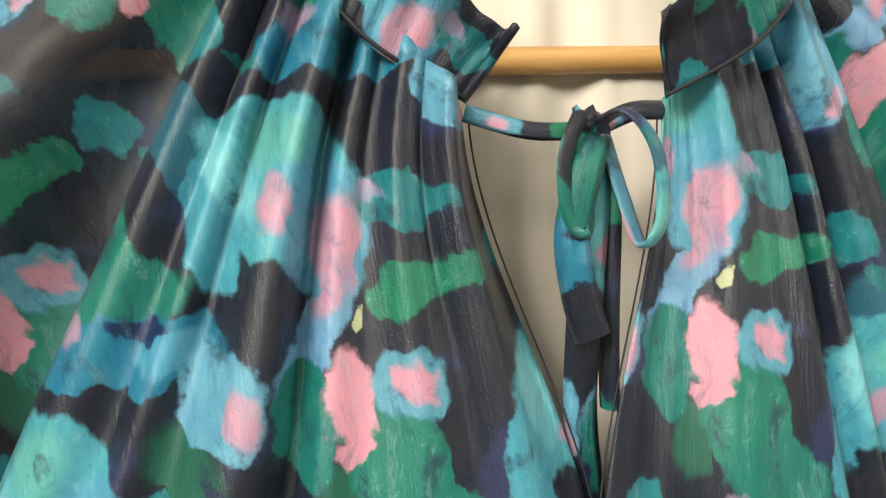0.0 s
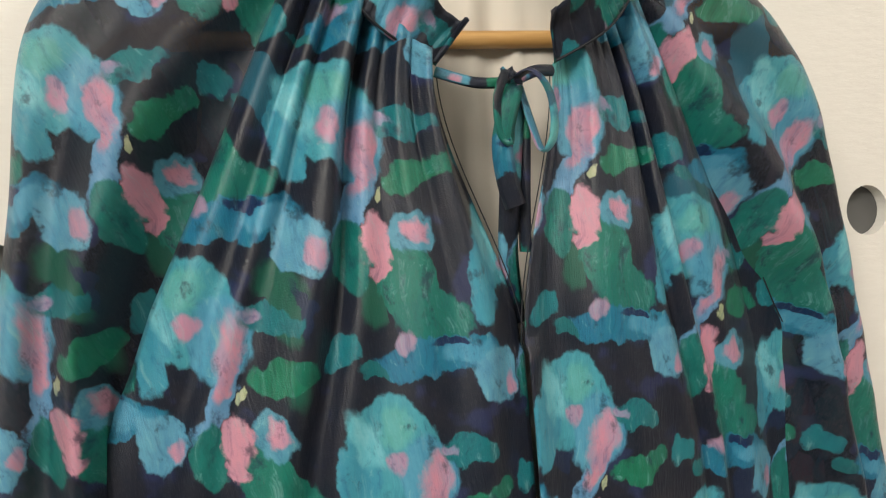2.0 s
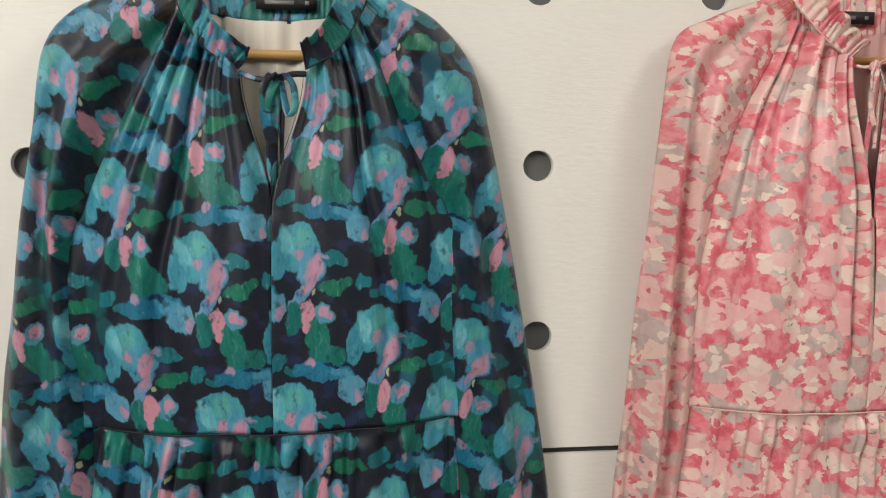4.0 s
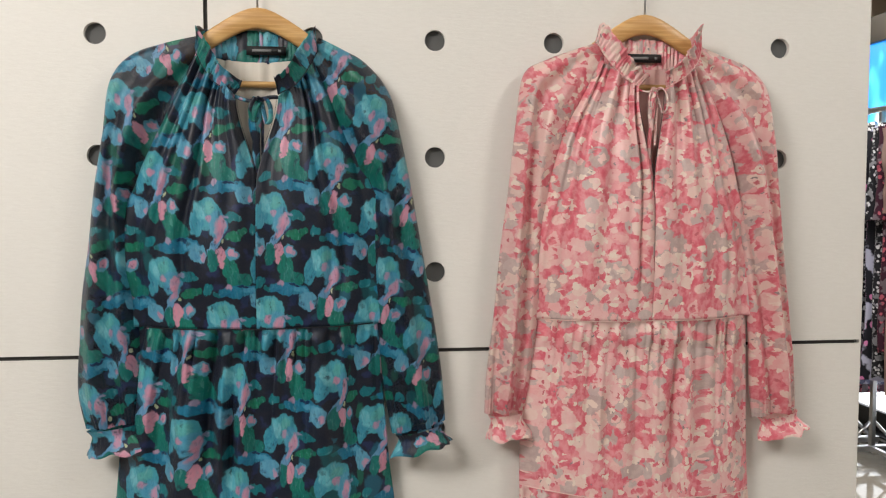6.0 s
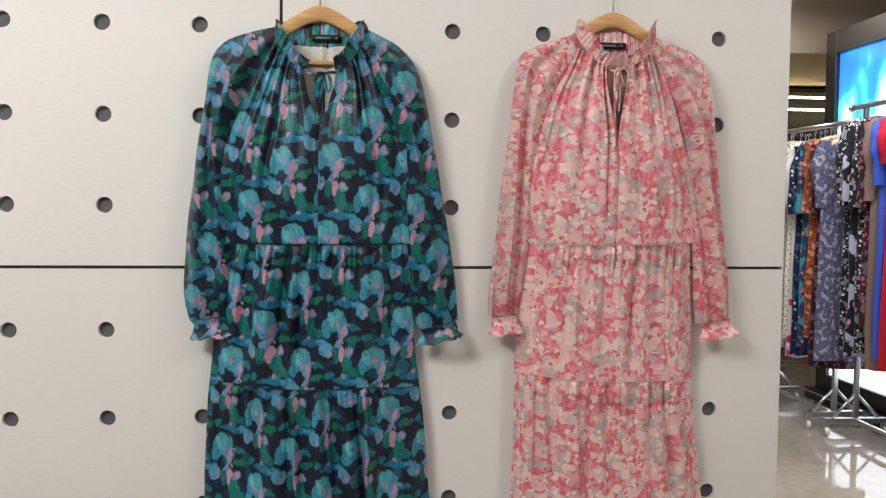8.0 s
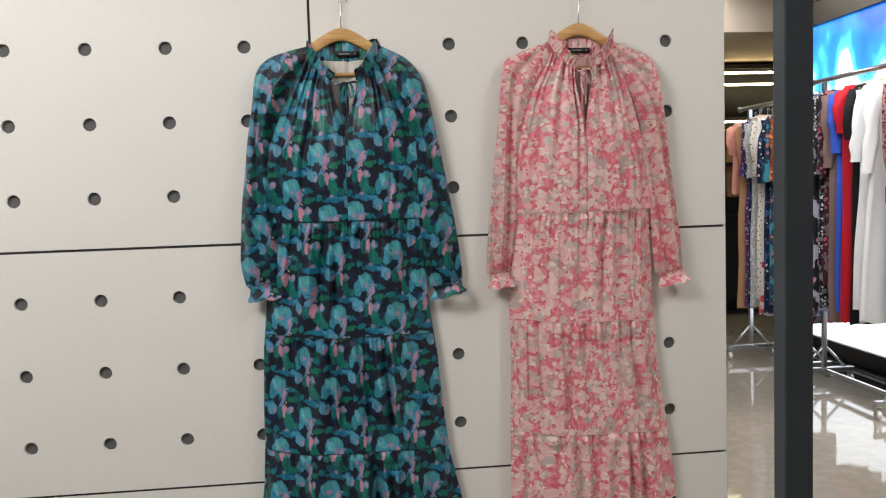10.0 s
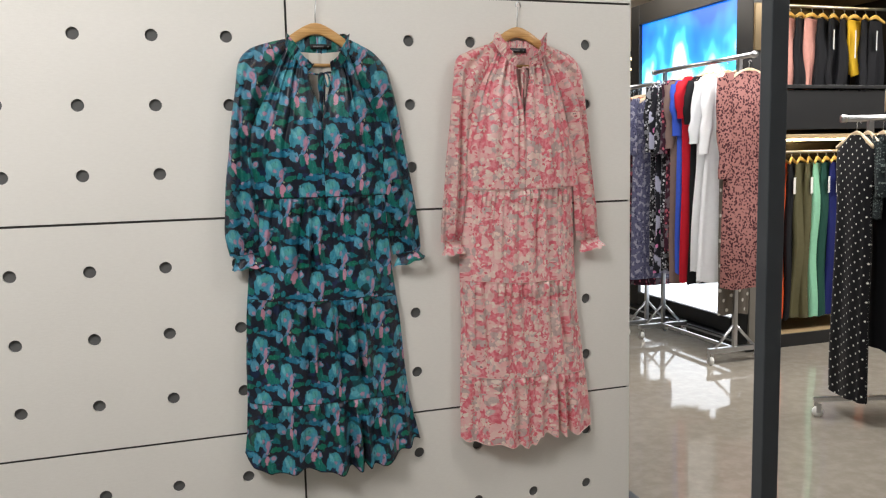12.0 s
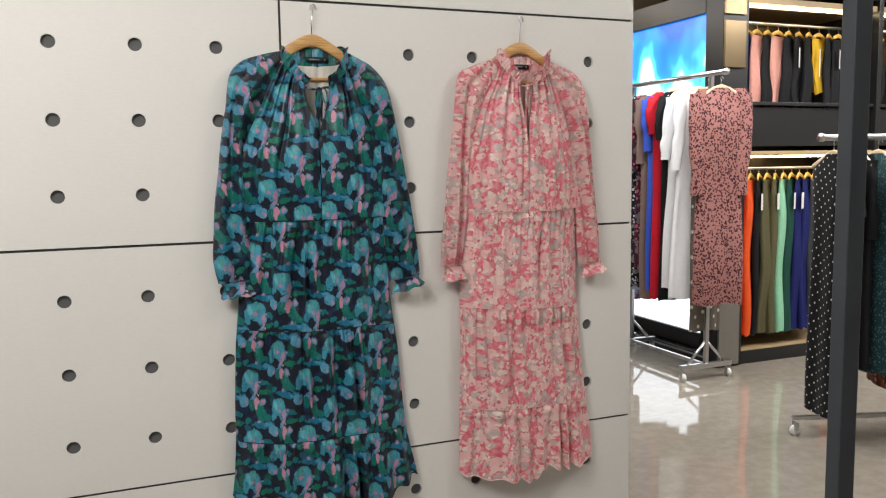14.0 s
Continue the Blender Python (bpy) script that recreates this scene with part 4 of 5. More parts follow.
PINK = dict(
    centre=0.354, cloth=M_PINK, lining=M_PINK_LINING, thread=M_PINK, seed=47,
    label="long-sleeved tiered dress in pink and coral floral print", lining_label="pink pleated lining",
    waist=1.340, slit=(0.024, 1.722, 1.552), placket=0.0, body=(0.165, 0.530), shoulder=0.165, shoulder_neck=0.090, collar_top=1.812,
    raglan_l=[(0.266, 1.765), (0.245, 1.72), (0.222, 1.68), (0.200, 1.63), (0.180, 1.55), (0.162, 1.45), (0.155, 1.340)],
    raglan_r=[(0.442, 1.765), (0.460, 1.72), (0.480, 1.66), (0.500, 1.595), (0.518, 1.53), (0.540, 1.45), (0.545, 1.340)],
    sleeve_out_l=[(0.266, 1.798), (0.225, 1.785), (0.185, 1.770), (0.146, 1.745), (0.133, 1.664), (0.120, 1.547), (0.112, 1.49), (0.105, 1.43), (0.097, 1.345), (0.085, 1.244), (0.082, 1.180)],
    sleeve_in_l=[(0.268, 1.762), (0.247, 1.72), (0.224, 1.68), (0.202, 1.63), (0.192, 1.56), (0.188, 1.50), (0.184, 1.45), (0.178, 1.39), (0.172, 1.33), (0.162, 1.25), (0.150, 1.185)],
    sleeve_out_r=[(0.442, 1.798), (0.487, 1.781), (0.532, 1.765), (0.568, 1.730), (0.582, 1.66), (0.590, 1.589), (0.599, 1.51), (0.609, 1.427), (0.620, 1.34), (0.632, 1.25), (0.636, 1.175)],
    sleeve_in_r=[(0.440, 1.762), (0.458, 1.72), (0.478, 1.66), (0.498, 1.595), (0.512, 1.53), (0.522, 1.47), (0.530, 1.43), (0.538, 1.37), (0.545, 1.31), (0.549, 1.23), (0.556, 1.160)],
    cuff_way_l=(0.006, -0.040), cuff_way_r=(0.010, -0.036), sleeve_y=0.024, sheer=M_PINK_SHEER, lean=0.0, folds=0.6, crush=0.0020, knot=(0.0, -0.066, 1.716), tie=0.007, label_x=0.0,
    print_l=(0.1, 1.2, 4.0), print_r=(0.3, 1.1, -3.0), print_c=(0.04, 0.05), print_sl=(0.4, 1.66, 20.0), print_sr=(0.2, 1.3, -14.0),
    tiers=[1.340, 1.045, 0.735, 0.518], tilt=([0, 1], [0.008, -0.012]),
    hem=([0, 0.1, 0.25, 0.5, 0.53, 0.75, 1], [0.018, 0.004, -0.006, -0.020, 0.016, 0.004, 0.0]),
    edge_l=[(0.165, 1.34), (0.150, 1.22), (0.142, 1.123), (0.143, 0.95), (0.138, 0.774), (0.135, 0.667), (0.134, 0.5)],
    edge_r=[(0.540, 1.34), (0.543, 1.22), (0.547, 1.10), (0.559, 0.918), (0.585, 0.727), (0.602, 0.611), (0.610, 0.5)],
    gather=(1.05, 1.1, 1.15), print_t=((0.03, 0.0), (0.4, 0.05), (0.8, 0.1)),
)
dress(GREEN)
dress(PINK)
wooden_hanger(-0.285, 1.845, -0.0150, 0.205, 0.130, 0.013, 0.034, 0.122, 0.086, "honey-coloured wooden hanger holding the teal dress")
wooden_hanger(0.355, 1.850, -0.0150, 0.200, 0.130, 0.013, 0.034, 0.122, 0.082, "honey-coloured wooden hanger holding the pink dress")

# ---------------------------------------------------------------- the shop beyond
CLOTH = {
    "leopard": leopard(),
    "white": plain("white_crepe", (0.78, 0.78, 0.80), 0.7, vary=0.05),
    "cream_dot": dots("cream_dotted_cloth", (0.72, 0.68, 0.62), (0.03, 0.03, 0.04), 0.034, 0.16),
    "black": plain("black_crepe", (0.010, 0.010, 0.012), 0.75),
    "red": plain("red_crepe", (0.48, 0.012, 0.025), 0.6),
    "blue": plain("cobalt_crepe", (0.045, 0.10, 0.52), 0.6),
    "taupe": plain("taupe_crepe", (0.22, 0.15, 0.13), 0.7),
    "grey_dot": dots("grey_dotted_cloth", (0.13, 0.11, 0.09), (0.6, 0.58, 0.52), 0.085, 0.16),
    "black_dot": dots("black_dotted_cloth", (0.005, 0.005, 0.007), (0.75, 0.74, 0.68), 0.050, 0.11),
    "monochrome": specks("black_white_print", (0.012, 0.012, 0.016), (0.55, 0.55, 0.58), 46, 0.42, (0.20, 0.20, 0.22)),
    "pink_floral": specks("black_pink_floral", (0.012, 0.012, 0.018), (0.62, 0.20, 0.42), 15, 0.34, (0.42, 0.42, 0.55)),
    "lilac_floral": specks("lilac_floral", (0.10, 0.10, 0.17), (0.04, 0.04, 0.09), 60, 0.42, (0.30, 0.29, 0.36)),
    "wine_floral": specks("wine_floral", (0.045, 0.012, 0.025), (0.45, 0.10, 0.14), 34, 0.42, (0.15, 0.12, 0.14)),
    "teal_floral": specks("teal_floral", (0.015, 0.05, 0.09), (0.50, 0.16, 0.13), 28, 0.38, (0.05, 0.25, 0.33)),
    "navy_floral": specks("navy_floral", (0.010, 0.018, 0.055), (0.62, 0.60, 0.56), 30, 0.32, (0.04, 0.09, 0.20)),
    "rust_floral": specks("rust_floral", (0.30, 0.07, 0.03), (0.05, 0.02, 0.02), 55, 0.4, (0.60, 0.28, 0.14)),
    "red_white": specks("red_white_floral", (0.74, 0.70, 0.66), (0.60, 0.05, 0.08), 13, 0.42),
    "purple": specks("purple_print", (0.10, 0.03, 0.14), (0.45, 0.36, 0.48), 52, 0.4),
    "yellow": plain("mustard_crepe", (0.66, 0.40, 0.02), 0.6),
    "tan": plain("tan_crepe", (0.42, 0.24, 0.12), 0.6),
    "teal_tweed": specks("teal_tweed", (0.022, 0.06, 0.066), (0.10, 0.17, 0.18), 85, 0.45),
    "dark_tweed": specks("dark_tweed", (0.015, 0.02, 0.022), (0.13, 0.16, 0.15), 95, 0.45),
    "grey_lace": specks("grey_lace", (0.40, 0.41, 0.42), (0.66, 0.66, 0.67), 60, 0.45),
    "ember": specks("ember_floral", (0.06, 0.018, 0.012), (0.55, 0.12, 0.04), 26, 0.42, (0.16, 0.05, 0.02)),
    "blush": plain("blush_crepe", (0.62, 0.30, 0.25), 0.7),
    "orange": plain("orange_crepe", (0.78, 0.10, 0.02), 0.6),
    "khaki": plain("khaki_crepe", (0.10, 0.09, 0.045), 0.7),
    "mint": plain("mint_crepe", (0.25, 0.52, 0.34), 0.6),
    "forest": plain("forest_crepe", (0.015, 0.06, 0.045), 0.7),
    "navy": plain("navy_crepe", (0.012, 0.016, 0.10), 0.65),
    "charcoal": plain("charcoal_crepe", (0.035, 0.037, 0.04), 0.7),
}

for cloth in CLOTH.values():
    cloth.node_tree.nodes["Principled BSDF"].inputs["Specular IOR Level"].default_value = 0.18


def garment(kind, name, label, at, turn, cloth, length, shoulder=0.19, hem=0.20, sleeve=0.0, thick=0.03, seed=1, group="", sway=0.0, hanger=True, mat=None, spread=0.05):
    """A dress, top or skirt hanging from at (top of the cloth); its width lies along x before the turn."""
    ob = thing(name, label, kind, at, group)
    ob.rotation_euler[2] = turn
    nr, nc = 42, 44
    rows, uvs = [], []
    neck = 0.05 if shoulder > 0.12 else shoulder
    for i in range(nr + 1):
        t = i / nr
        z = -length * t ** 1.5
        drop = -z
        if shoulder > 0.12:
            w = lerp(neck, shoulder, ease(drop / 0.085) ** 0.6)
            w = lerp(w, shoulder * 0.90, ease((drop - 0.08) / 0.3)) if drop > 0.08 else w
        else:
            w = shoulder
        w = lerp(w, hem, ease((drop - 0.3 * length) / (0.7 * length)))
        d = thick * lerp(0.45, 1.0, ease(drop / 0.25))
        row, uvr = [], []
        for j in range(nc):
            a = 2 * math.pi * j / nc
            c, s = math.cos(a), math.sin(a)
            grow = ease(drop / (0.6 * length))
            f = wave(j / nc * 1.5 + 0.03 * t, seed, 5, 6) * 0.42 * (0.25 + grow)
            x = w * abs(c) ** 0.8 * (1 if c > 0 else -1) * (1 + 0.025 * wave(t * 1.1 + 0.1, seed + 3, 3, 3)) + sway * t * t
            y = d * s * (1 + f) + 0.012 * wave(t * 0.8, seed + 9, 3, 2) * t
            zz = z + (0.012 * wave(j / nc * 1.2, seed + 5, 4, 5) * t ** 4)
            row.append((x, y, zz))
            uvr.append((x * 1.25 + seed * 0.37 + (0.5 if s < 0 else 0), zz + seed * 0.21))
        rows.append(row)
        uvs.append(uvr)
    part("body", sheet(rows, True, uvs), cloth, ob)
    if sleeve:
        for side in (-1, 1):
            rows, uvs = [], []
            for i in range(19):
                t = i / 18
                px = side * (shoulder * 0.80 + 0.022 * ease(t / 0.4) + 0.012 * math.sin(4 * t + seed))
                pz = -0.035 - sleeve * t
                r = lerp(0.054, 0.040, t) * (1 + 0.12 * wave(t, seed + 11, 3, 4))
                rows.append([(px + r * math.cos(a), 0.8 * thick * math.sin(a) * (1 + 0.2 * math.sin(3 * a + 6 * t)) - 0.01 * math.sin(3 * t), pz + (0.03 if side * math.cos(a) < 0 else 0) * (1 - t)) for a in np.linspace(0, 2 * math.pi, 16, endpoint=False)])
                uvs.append([(q[0] * 1.3 + seed * 0.31, q[2] + seed * 0.17) for q in rows[-1]])
            part("sleeve", sheet(rows, True, uvs), cloth, ob)
    if hanger:
        top = 0.022 if shoulder > 0.12 else 0.05
        wooden_hanger(at[0], at[2] + top, at[1], min(0.2, shoulder * 0.95) if shoulder > 0.12 else shoulder * 1.15, 0.07 if shoulder > 0.12 else 0.03, 0.014, 0.030, 0, 0.052 if shoulder > 0.12 else 0.04, "pale wooden clothes hanger on a rail", turn, mat or M_PALE, "hangers on the rails")
    return ob


def tag(owner, at, size=(0.05, 0.09)):
    """A card hung on a garment."""
    part("price_tag", box((at[0] - size[0] / 2, at[1] - 0.0008, at[2] - size[1]), (at[0] + size[0] / 2, at[1] + 0.0008, at[2])), M_TAG, owner, "white card price tag", smooth=False)


def castor(parent, x, y):
    bm = tube([(x - 0.010, y, 0.028), (x + 0.010, y, 0.028)], 0.028, 16)
    wheel = part("wheel", bm, M_TAG, parent, "small white castor wheel")
    part("fork", block(box((x - 0.016, y - 0.012, 0.026), (x - 0.012, y + 0.012, 0.075)), (x + 0.012, y - 0.012, 0.026), (x + 0.016, y + 0.012, 0.075)), M_STEEL, parent, smooth=False)


def clothes_rack(at, turn, length, height, foot, label, along=False):
    """A rail on two uprights with splayed braces, long feet and castors; the rail runs along y before the turn."""
    ob = thing("clothes_rack", label, "clothes rack", at)
    ob.rotation_euler[2] = turn
    part("rail", tube([(0, -0.14, height), (0, length / 2, height), (0, length + 0.14, height)], 0.0165, 14), M_STEEL, ob)
    for y in (-0.14, length + 0.14):
        part("rail_cap", tube([(0, y - 0.012, height), (0, y, height), (0, y + 0.012, height)], 0.022, 14), M_STEEL, ob, "round steel end cap")
    for y in (0, length):
        part("upright", box((-0.014, y - 0.014, 0.10), (0.014, y + 0.014, height - 0.012), 0.003), M_STEEL, ob, smooth=False)
        if along:
            part("foot", box((-0.02, y - 0.02, 0.078), (0.02, y + 0.02, 0.112), 0.003), M_STEEL, ob, smooth=False)
            castor(ob, 0, -foot + 0.02 if y == 0 else length + foot - 0.02)
            continue
        part("foot", box((-foot, y - 0.017, 0.078), (foot, y + 0.017, 0.112), 0.003), M_STEEL, ob, smooth=False)
        for s in (-1, 1):
            part("brace", tube([(s * 0.15, y, 0.115), (s * 0.075, y, 0.19), (0, y, 0.265)], 0.010, 8), M_STEEL, ob)
            castor(ob, s * (foot - 0.02), y)
    reach = foot if along else -0.014
    part("lower_bar", box((-0.012, -reach, 0.085), (0.012, length + reach, 0.107), 0.002), M_STEEL, ob, smooth=False)
    return ob


# long rack in front of the light box
RX, RY, RLEN, RH = 2.86, 2.11, 0.86, 2.05
BX, BY, BLEN, BH = 2.82, 3.14, 0.72, 1.96
clothes_rack((RX, RY, 0), 0, RLEN, RH, 0.21, "long steel clothes rack on castors full of dresses")
clothes_rack((BX, BY, 0), 0.05, BLEN, BH, 0.2, "short steel clothes rack full of printed dresses")
line = [
    # cloth, words, length, shoulder, hem, sleeve, gap to the next
    ("leopard", "long pink dress with dark leopard print", 1.42, 0.165, 0.165, 0.66, 0.10),
    ("grey_dot", "grey dress with white dots", 1.62, 0.13, 0.12, 0.0, 0.05),
    ("white", "long white dress with ruffled hem", 1.40, 0.185, 0.22, 0.50, 0.07),
    ("white", "white layered dress with loose sleeves", 1.34, 0.18, 0.20, 0.42, 0.06),
    ("black", "plain black dress", 1.45, 0.18, 0.17, 0.30, 0.06),
    ("red", "plain red dress with short sleeves", 1.45, 0.19, 0.18, 0.26, 0.06),
    ("blue", "cobalt blue dress with short sleeves", 1.38, 0.19, 0.17, 0.36, 0.05),
    ("taupe", "taupe dress with dark trim", 1.46, 0.18, 0.16, 0.45, 0.05),
    ("wine_floral", "dark red floral dress", 1.25, 0.18, 0.17, 0.50, 0.05),
    ("monochrome", "black and white printed dress", 1.40, 0.19, 0.17, 0.50, 0.06),
    ("pink_floral", "black dress with pink flowers", 1.42, 0.185, 0.18, 0.45, 0.06),
    ("monochrome", "grey and white speckled dress", 1.38, 0.19, 0.18, 0.48, 0.06),
    ("lilac_floral", "lilac floral dress", 1.40, 0.185, 0.18, 0.40, 0.06),
    ("wine_floral", "wine-coloured floral dress", 1.46, 0.18, 0.19, 0.45, 0.06),
    ("rust_floral", "rust orange printed dress", 1.30, 0.18, 0.17, 0.45, 0.06),
    ("teal_floral", "teal and coral floral dress", 1.36, 0.185, 0.18, 0.45, 0.06),
    ("navy_floral", "navy dress with white flowers", 1.42, 0.185, 0.18, 0.45, 0.06),
    ("red_white", "white dress with red flowers", 1.44, 0.18, 0.18, 0.40, 0.06),
    ("cream_dot", "cream dress with small black dots", 1.34, 0.18, 0.18, 0.40, 0.06),
    ("grey_lace", "pale grey printed dress", 1.40, 0.18, 0.18, 0.40, 0.06),
    ("navy_floral", "dark blue printed dress", 1.42, 0.18, 0.18, 0.40, 0.06),
    ("purple", "purple dress with fine white print", 1.42, 0.18, 0.18, 0.40, 0.06),
    ("tan", "tan wrap dress", 1.46, 0.18, 0.18, 0.0, 0.06),
    ("yellow", "mustard yellow dress", 1.28, 0.16, 0.13, 0.0, 0.06),
    ("blush", "blush pink top", 0.55, 0.18, 0.18, 0.22, 0.06),
]
y = RY - 0.09
rr = random.Random(5)
for k, (cloth, words, length, sh, hem, sl, gap) in enumerate(line):
    if k == 12:
        y = BY - 0.08
    rack_x, rack_h = (RX, RH) if k < 12 else (BX, BH)
    garment("dress", "hanging_dress", words + " on the crowded rack", (rack_x + rr.uniform(-0.012, 0.012), y, rack_h - 0.085 - rr.uniform(0, 0.02)), rr.uniform(-0.14, 0.14) + (-0.5 if k == 0 else -0.16), CLOTH[cloth], length, sh, hem, sl, 0.030, 20 + k, "dresses on the long rack")
    y += gap * (1.3 if k < 12 else 1.12)

# light box: a tall black frame with a lit picture, standing on the floor
light_box = thing("light_box", "tall black framed light box with a glowing blue and white picture", "light box", (3.2, 2.42, 0))
for lo, hi in (((-0.03, 0, 0.08), (0.14, 0.13, 2.70)), ((-0.03, 1.42, 0.08), (0.14, 1.55, 2.70)), ((-0.031, 0.132, 2.53), (0.14, 1.418, 2.70)), ((-0.031, 0.132, 0.08), (0.14, 1.418, 0.2))):
    part("frame_bar", box(lo, hi, 0.004), M_BLACK, light_box, smooth=False)
part("base", box((-0.10, -0.02, 0), (0.18, 1.57, 0.078), 0.004), M_BLACK, light_box, smooth=False)
part("base_rim", box((-0.106, -0.02, 0.052), (-0.1015, 1.57, 0.066)), M_STEEL, light_box, smooth=False)
part("picture", box((0.0, 0.132, 0.2), (0.03, 1.418, 2.53)), sky_picture(), light_box, "glowing picture, blue above white", smooth=False)
part("back", box((0.032, 0.132, 0.2), (0.13, 1.418, 2.53)), M_BLACK, light_box, smooth=False)

# pillar between the light box and the wall unit
M_BRONZE = plain("bronze_panel", (0.20, 0.145, 0.08), 0.25, 0.7, 0.15, 5)
M_STONE = plain("grey_laminate", (0.19, 0.175, 0.15), 0.35, 0, 0.08, 6)
pillar = thing("pillar", "square pillar clad in black and bronze panels", "pillar", (3.115, 2.285, 0), kind="structure")
part("shaft", box((0, 0.02, 0), (0.19, 0.14, 3.1)), M_BLACK, pillar, smooth=False)
part("lower_panel", box((0.004, 0, 0.02), (0.186, 0.019, 1.05), 0.003), M_STONE, pillar, smooth=False)
part("upper_panel", box((0.004, 0, 2.12), (0.186, 0.019, 2.44), 0.003), M_BRONZE, pillar, smooth=False)
part("crown_panel", box((0.004, 0, 2.48), (0.186, 0.019, 3.0), 0.003), M_BRONZE, pillar, smooth=False)

# wall unit: open niches with lit rails
M_GOLDWOOD = plain("lit_oak_board", (0.42, 0.30, 0.16), 0.45, 0, 0.15, 20)
UX0, UX1, UX2, UY0, UY1 = 3.33, 4.62, 5.9, 2.32, 2.95
unit = thing("wall_unit", "black built-in clothes wall unit with lit niches", "wall unit", (UX0, UY0, 0))


def unit_part(name, lo, hi, mat, bevel=0.003):
    return part(name, box([a - b for a, b in zip(lo, (UX0, UY0, 0))], [a - b for a, b in zip(hi, (UX0, UY0, 0))], bevel), mat, unit, smooth=False)


unit_part("back_board", (UX0, UY1, 0), (UX2, UY1 + 0.03, 3.05), M_BRONZE)
for x in (UX0, UX1, UX2):
    unit_part("side_board", (x - 0.022, UY0, 0.0), (x + 0.022, UY1 - 0.002, 3.05), M_BLACK)
unit_part("plinth", (UX0 + 0.024, UY0, 0), (UX2 - 0.024, UY0 + 0.02, 0.095), M_BLACK)
for a, b in ((UX0 + 0.024, UX1 - 0.024), (UX1 + 0.024, UX2 - 0.024)):
    unit_part("floor_board", (a, UY0 + 0.022, 0.07), (b, UY1 - 0.004, 0.095), M_GOLDWOOD)
    unit_part("drawer_front", (a, UY0 + 0.05, 1.58), (b, UY0 + 0.07, 1.86), M_BLACK)
    unit_part("shelf", (a, UY0 + 0.02, 1.52), (b, UY1 - 0.004, 1.545), M_GOLDWOOD)
    unit_part("shelf", (a, UY0 + 0.02, 1.87), (b, UY1 - 0.004, 1.895), M_BLACK)
    unit_part("top_board", (a, UY0 + 0.02, 2.58), (b, UY1 - 0.004, 2.62), M_GOLDWOOD)
    unit_part("fascia", (a, UY0 + 0.01, 2.66), (b, UY0 + 0.03, 3.05), M_BLACK)
    for z in (2.56, 1.50):
        unit_part("light_strip", (a + 0.02, UY0 + 0.05, z - 0.002), (b - 0.02, UY0 + 0.08, z + 0.014), M_LED, 0)
    for z in (2.46, 1.42):
        ob = part("rail", tube([(a - UX0, 0.13, z), ((a + b) / 2 - UX0, 0.13, z), (b - UX0, 0.13, z)], 0.011, 10), M_STEEL, unit)

M_AMBER = wood("amber_wood", (0.66, 0.38, 0.07), (0.78, 0.52, 0.14))
x = UX0 + 0.12
for k, (cloth, words, length, hw) in enumerate([("navy", "navy skirt", 0.52, 0.13), ("blush", "blush pink skirt", 0.56, 0.14), ("black", "black skirt", 0.50, 0.14), ("blush", "blush pink skirt with frill", 0.55, 0.09), ("black", "black skirt", 0.50, 0.15), ("black", "black skirt with slit", 0.50, 0.15), ("black", "black skirt", 0.52, 0.15), ("yellow", "mustard skirt", 0.40, 0.05), ("black", "black skirt", 0.52, 0.15), ("black", "black skirt", 0.52, 0.15)]):
    hung_one = garment("skirt", "hanging_skirt", words + " in the upper niche", (x, UY0 + 0.13, 2.37), 0.5 + rr.uniform(-0.1, 0.1), CLOTH[cloth], length, 0.12, hw, 0, 0.036, 70 + k, "skirts in the upper niche", mat=M_AMBER)
    if k in (4, 6, 8):
        tag(hung_one, (-0.02, -0.085, -0.08), (0.03, 0.2 if k == 6 else 0.14))
    x += 0.098
x = UX0 + 0.11
for k, (cloth, words) in enumerate([("orange", "bright orange trousers"), ("orange", "orange wide trousers"), ("black", "black trousers"), ("khaki", "khaki trousers"), ("khaki", "olive trousers"), ("mint", "mint green trousers"), ("forest", "dark green trousers"), ("navy", "navy trousers"), ("navy", "dark blue trousers"), ("charcoal", "charcoal trousers"), ("charcoal", "grey trousers"), ("rust_floral", "rust trousers")]):
    hung_one = garment("trousers", "hanging_trousers", words + " in the lower niche", (x, UY0 + 0.13, 1.335), 0.6 + rr.uniform(-0.1, 0.1), CLOTH[cloth], 1.14 if k < 9 else 0.98, 0.105, 0.12, 0, 0.036, 100 + k, "trousers in the lower niche", mat=M_AMBER)
    if k in (1, 3, 5, 6, 9):
        tag(hung_one, (0.0, -0.088, -0.10), (0.075, 0.12))
    x += 0.078
x = UX1 + 0.15
for k, (cloth, words) in enumerate([("black", "black top"), ("white", "white pleated top"), ("white", "white blouse"), ("black", "black blouse"), ("taupe", "taupe blouse"), ("black", "black top")]):
    garment("top", "blouse", words + " in the far niche", (x, UY0 + 0.13, 2.37), 0.75, CLOTH[cloth], 0.6, 0.115, 0.13, 0, 0.03, 130 + k, "tops in the far niche", mat=M_AMBER)
    garment("dress", "hanging_dress", "dark dress in the far niche", (x + 0.03, UY0 + 0.13, 1.335), 0.75, CLOTH[("black", "charcoal", "navy")[k % 3]], 1.1, 0.105, 0.14, 0, 0.03, 140 + k, "dresses in the far niche", mat=M_AMBER)
    x += 0.17

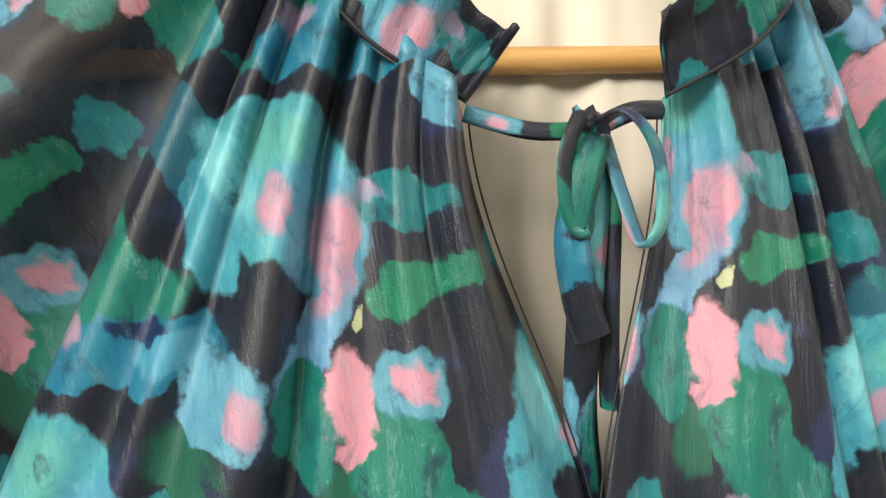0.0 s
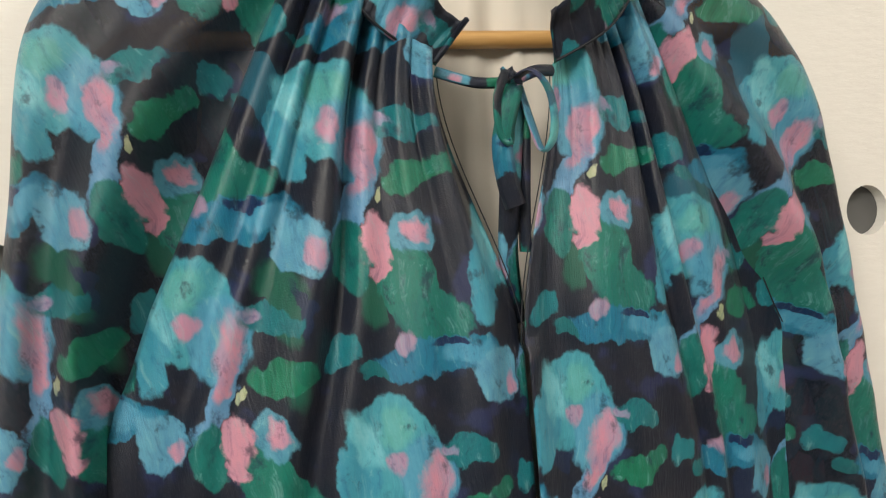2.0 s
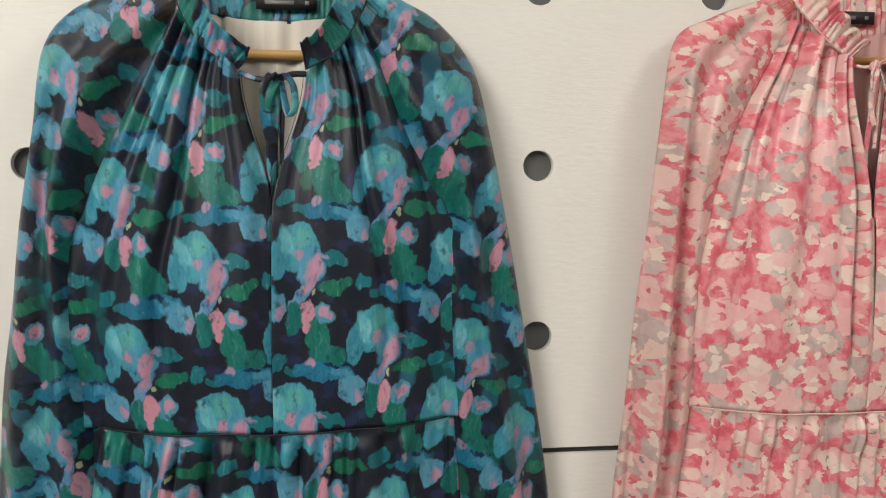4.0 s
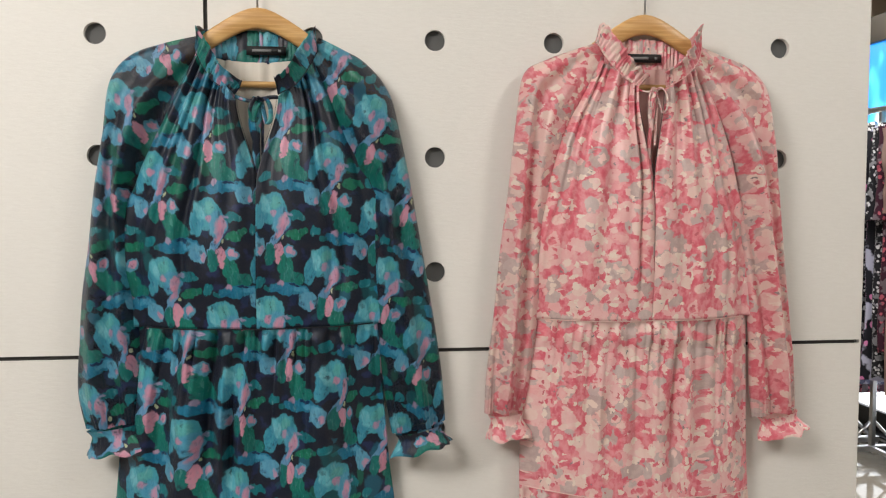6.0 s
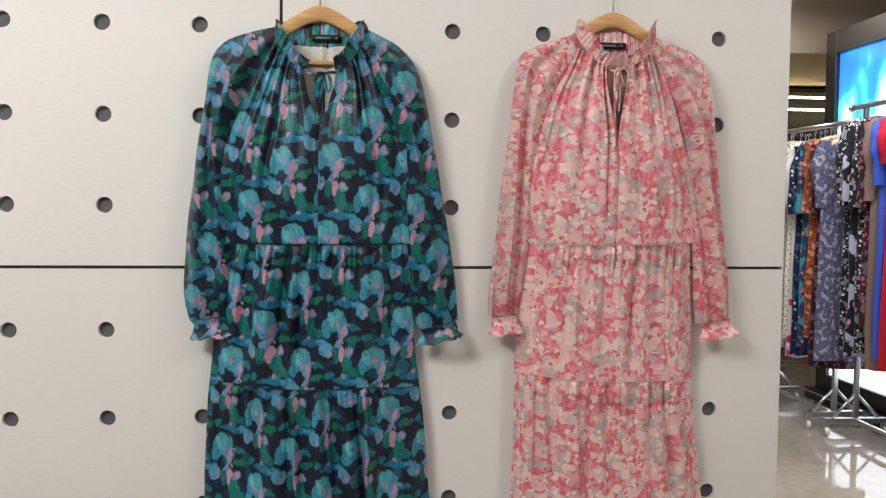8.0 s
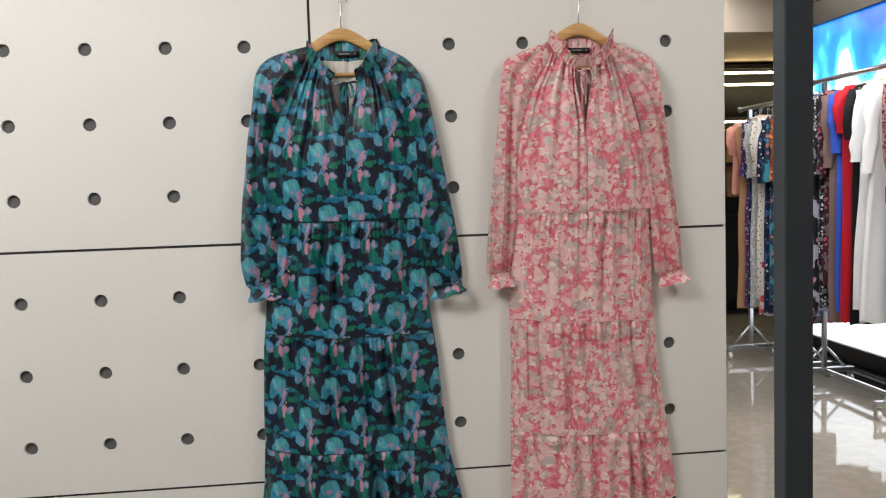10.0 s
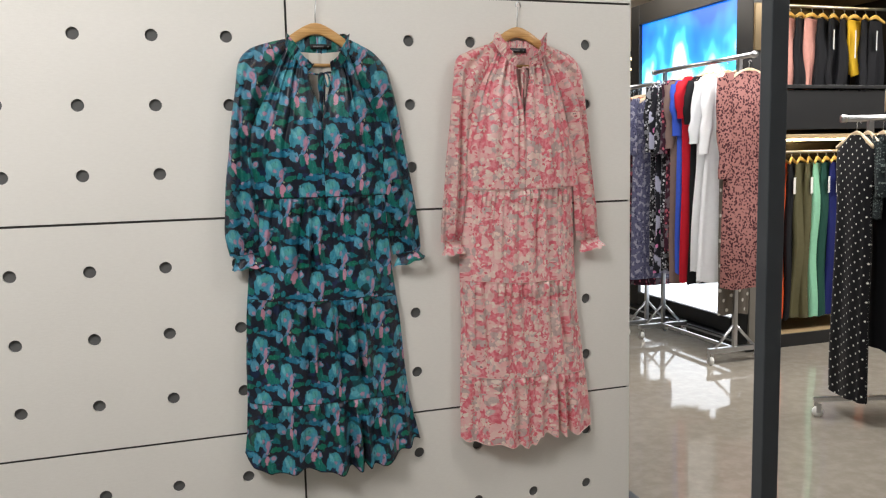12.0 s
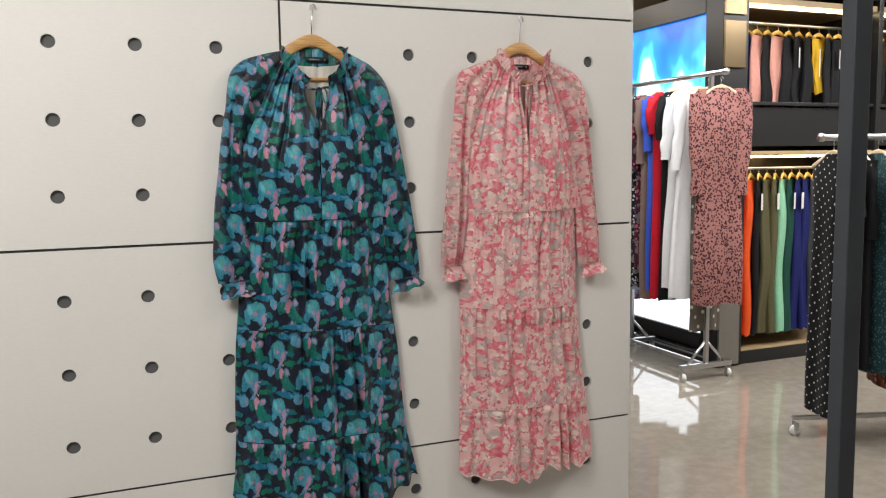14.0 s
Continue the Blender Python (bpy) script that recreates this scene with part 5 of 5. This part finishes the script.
# rack with dark dresses
QX, QY, QH = 2.75, 0.92, 1.594
QT = radians(-108)
clothes_rack((QX, QY, 0), QT, 1.5, QH, 0.25, "steel clothes rack on castors with dark dresses", True)
way = Vector((math.sin(-QT), math.cos(QT), 0))
run = -0.07
for k, (cloth, words, length, sh, hem, sl, gap) in enumerate([
    ("black_dot", "long black dress with white dots", 1.40, 0.16, 0.16, 0.0, 0.05),
    ("dark_tweed", "dark green tweed top", 0.42, 0.19, 0.19, 0.28, 0.07),
    ("black", "plain black dress", 1.12, 0.18, 0.17, 0.4, 0.09),
    ("teal_tweed", "teal tweed dress", 1.16, 0.185, 0.18, 0.38, 0.09),
    ("ember", "dark dress with red and orange flowers", 1.26, 0.18, 0.19, 0.4, 0.10),
    ("grey_lace", "pale grey lace top with loose sleeves", 0.86, 0.19, 0.19, 0.5, 0.10),
    ("black_dot", "black dotted dress", 1.34, 0.18, 0.19, 0.3, 0.10),
    ("taupe", "taupe blouse", 0.7, 0.19, 0.18, 0.4, 0.10),
    ("white", "white blouse", 0.9, 0.19, 0.18, 0.4, 0.10),
    ("monochrome", "black and white printed dress", 1.2, 0.19, 0.18, 0.4, 0.12),
    ("black", "black dress", 1.2, 0.19, 0.18, 0.4, 0.12),
]):
    p = Vector((QX, QY, 0)) + way * run
    garment("dress", "hanging_dress", words + " on the short rack", (p.x, p.y, QH - 0.085), QT + rr.uniform(-0.12, 0.12), CLOTH[cloth], length, sh, hem, sl, 0.032, 160 + k, "dresses on the short rack")
    run += gap * 1.15

# two broad pale hangers on a ceiling-hung rail close to the post
hung = thing("hanging_rail", "steel rail hung from the ceiling", "rail", (0.52, -1.45, 1.752))
part("rod", tube([(0, 0.03, 0), (0.5, -0.45, 0), (1.0, -0.93, 0)], 0.011, 10), M_STEEL, hung)
for f in (0.25, 0.9):
    part("drop_rod", tube([(f, 0.03 - 0.96 * f, 0.008), (f, 0.03 - 0.96 * f, 0.6), (f, 0.03 - 0.96 * f, 1.347)], 0.006, 8), M_STEEL, hung)
for dx in (0.0, 0.042):
    wooden_hanger(0.575 + dx, 1.69, -1.425 - 0.85 * dx, 0.14, 0.13, 0.036, 0.066, 0, 0.062, "broad pale wooden coat hanger on a hung rail", -0.764, M_PALE, "broad pale hangers", True)

# far shelving at the back of the shop
far = thing("back_shelving", "dark back-wall shelving with warm light strips", "shelving", (2.6, 5.9, 0))
part("carcass", block(block(box((0, 0.5, 0), (2.9, 0.55, 2.6)), (0, 0, 0), (0.05, 0.499, 2.6)), (2.85, 0, 0), (2.9, 0.499, 2.6)), M_BLACK, far, smooth=False)
for z in (0.0, 1.0, 1.55, 2.05, 2.55):
    part("shelf", box((0.052, 0.01, z), (2.848, 0.498, z + 0.04)), M_BLACK, far, smooth=False)
for z in (2.50, 2.38, 2.0):
    part("light_strip", box((0.1, 0.03, z), (2.8, 0.06, z + 0.02)), M_LED, far, smooth=False)
M_RUST = plain("rust_cloth", (0.50, 0.16, 0.04), 0.7)
for k in range(14):
    garment("top", "hanging_shirt", "rust and dark tops in the back shelving", (2.8 + 0.19 * k, 6.15, 1.93), 0.5, (M_RUST, CLOTH["tan"], CLOTH["rust_floral"], CLOTH["black"])[k % 4], 0.7, 0.115, 0.13, 0, 0.04, 190 + k, "tops in the back shelving", mat=M_AMBER)
# soffit over the way to the back
tagged(link(box((-2.0, 4.3, 2.62), (7.9, 8.04, 3.09)), "soffit", plain("cream_paint", (0.62, 0.52, 0.40), 0.8, vary=0.04, scale=4), smooth=False), "cream ceiling step over the back of the shop", "soffit", kind="structure")
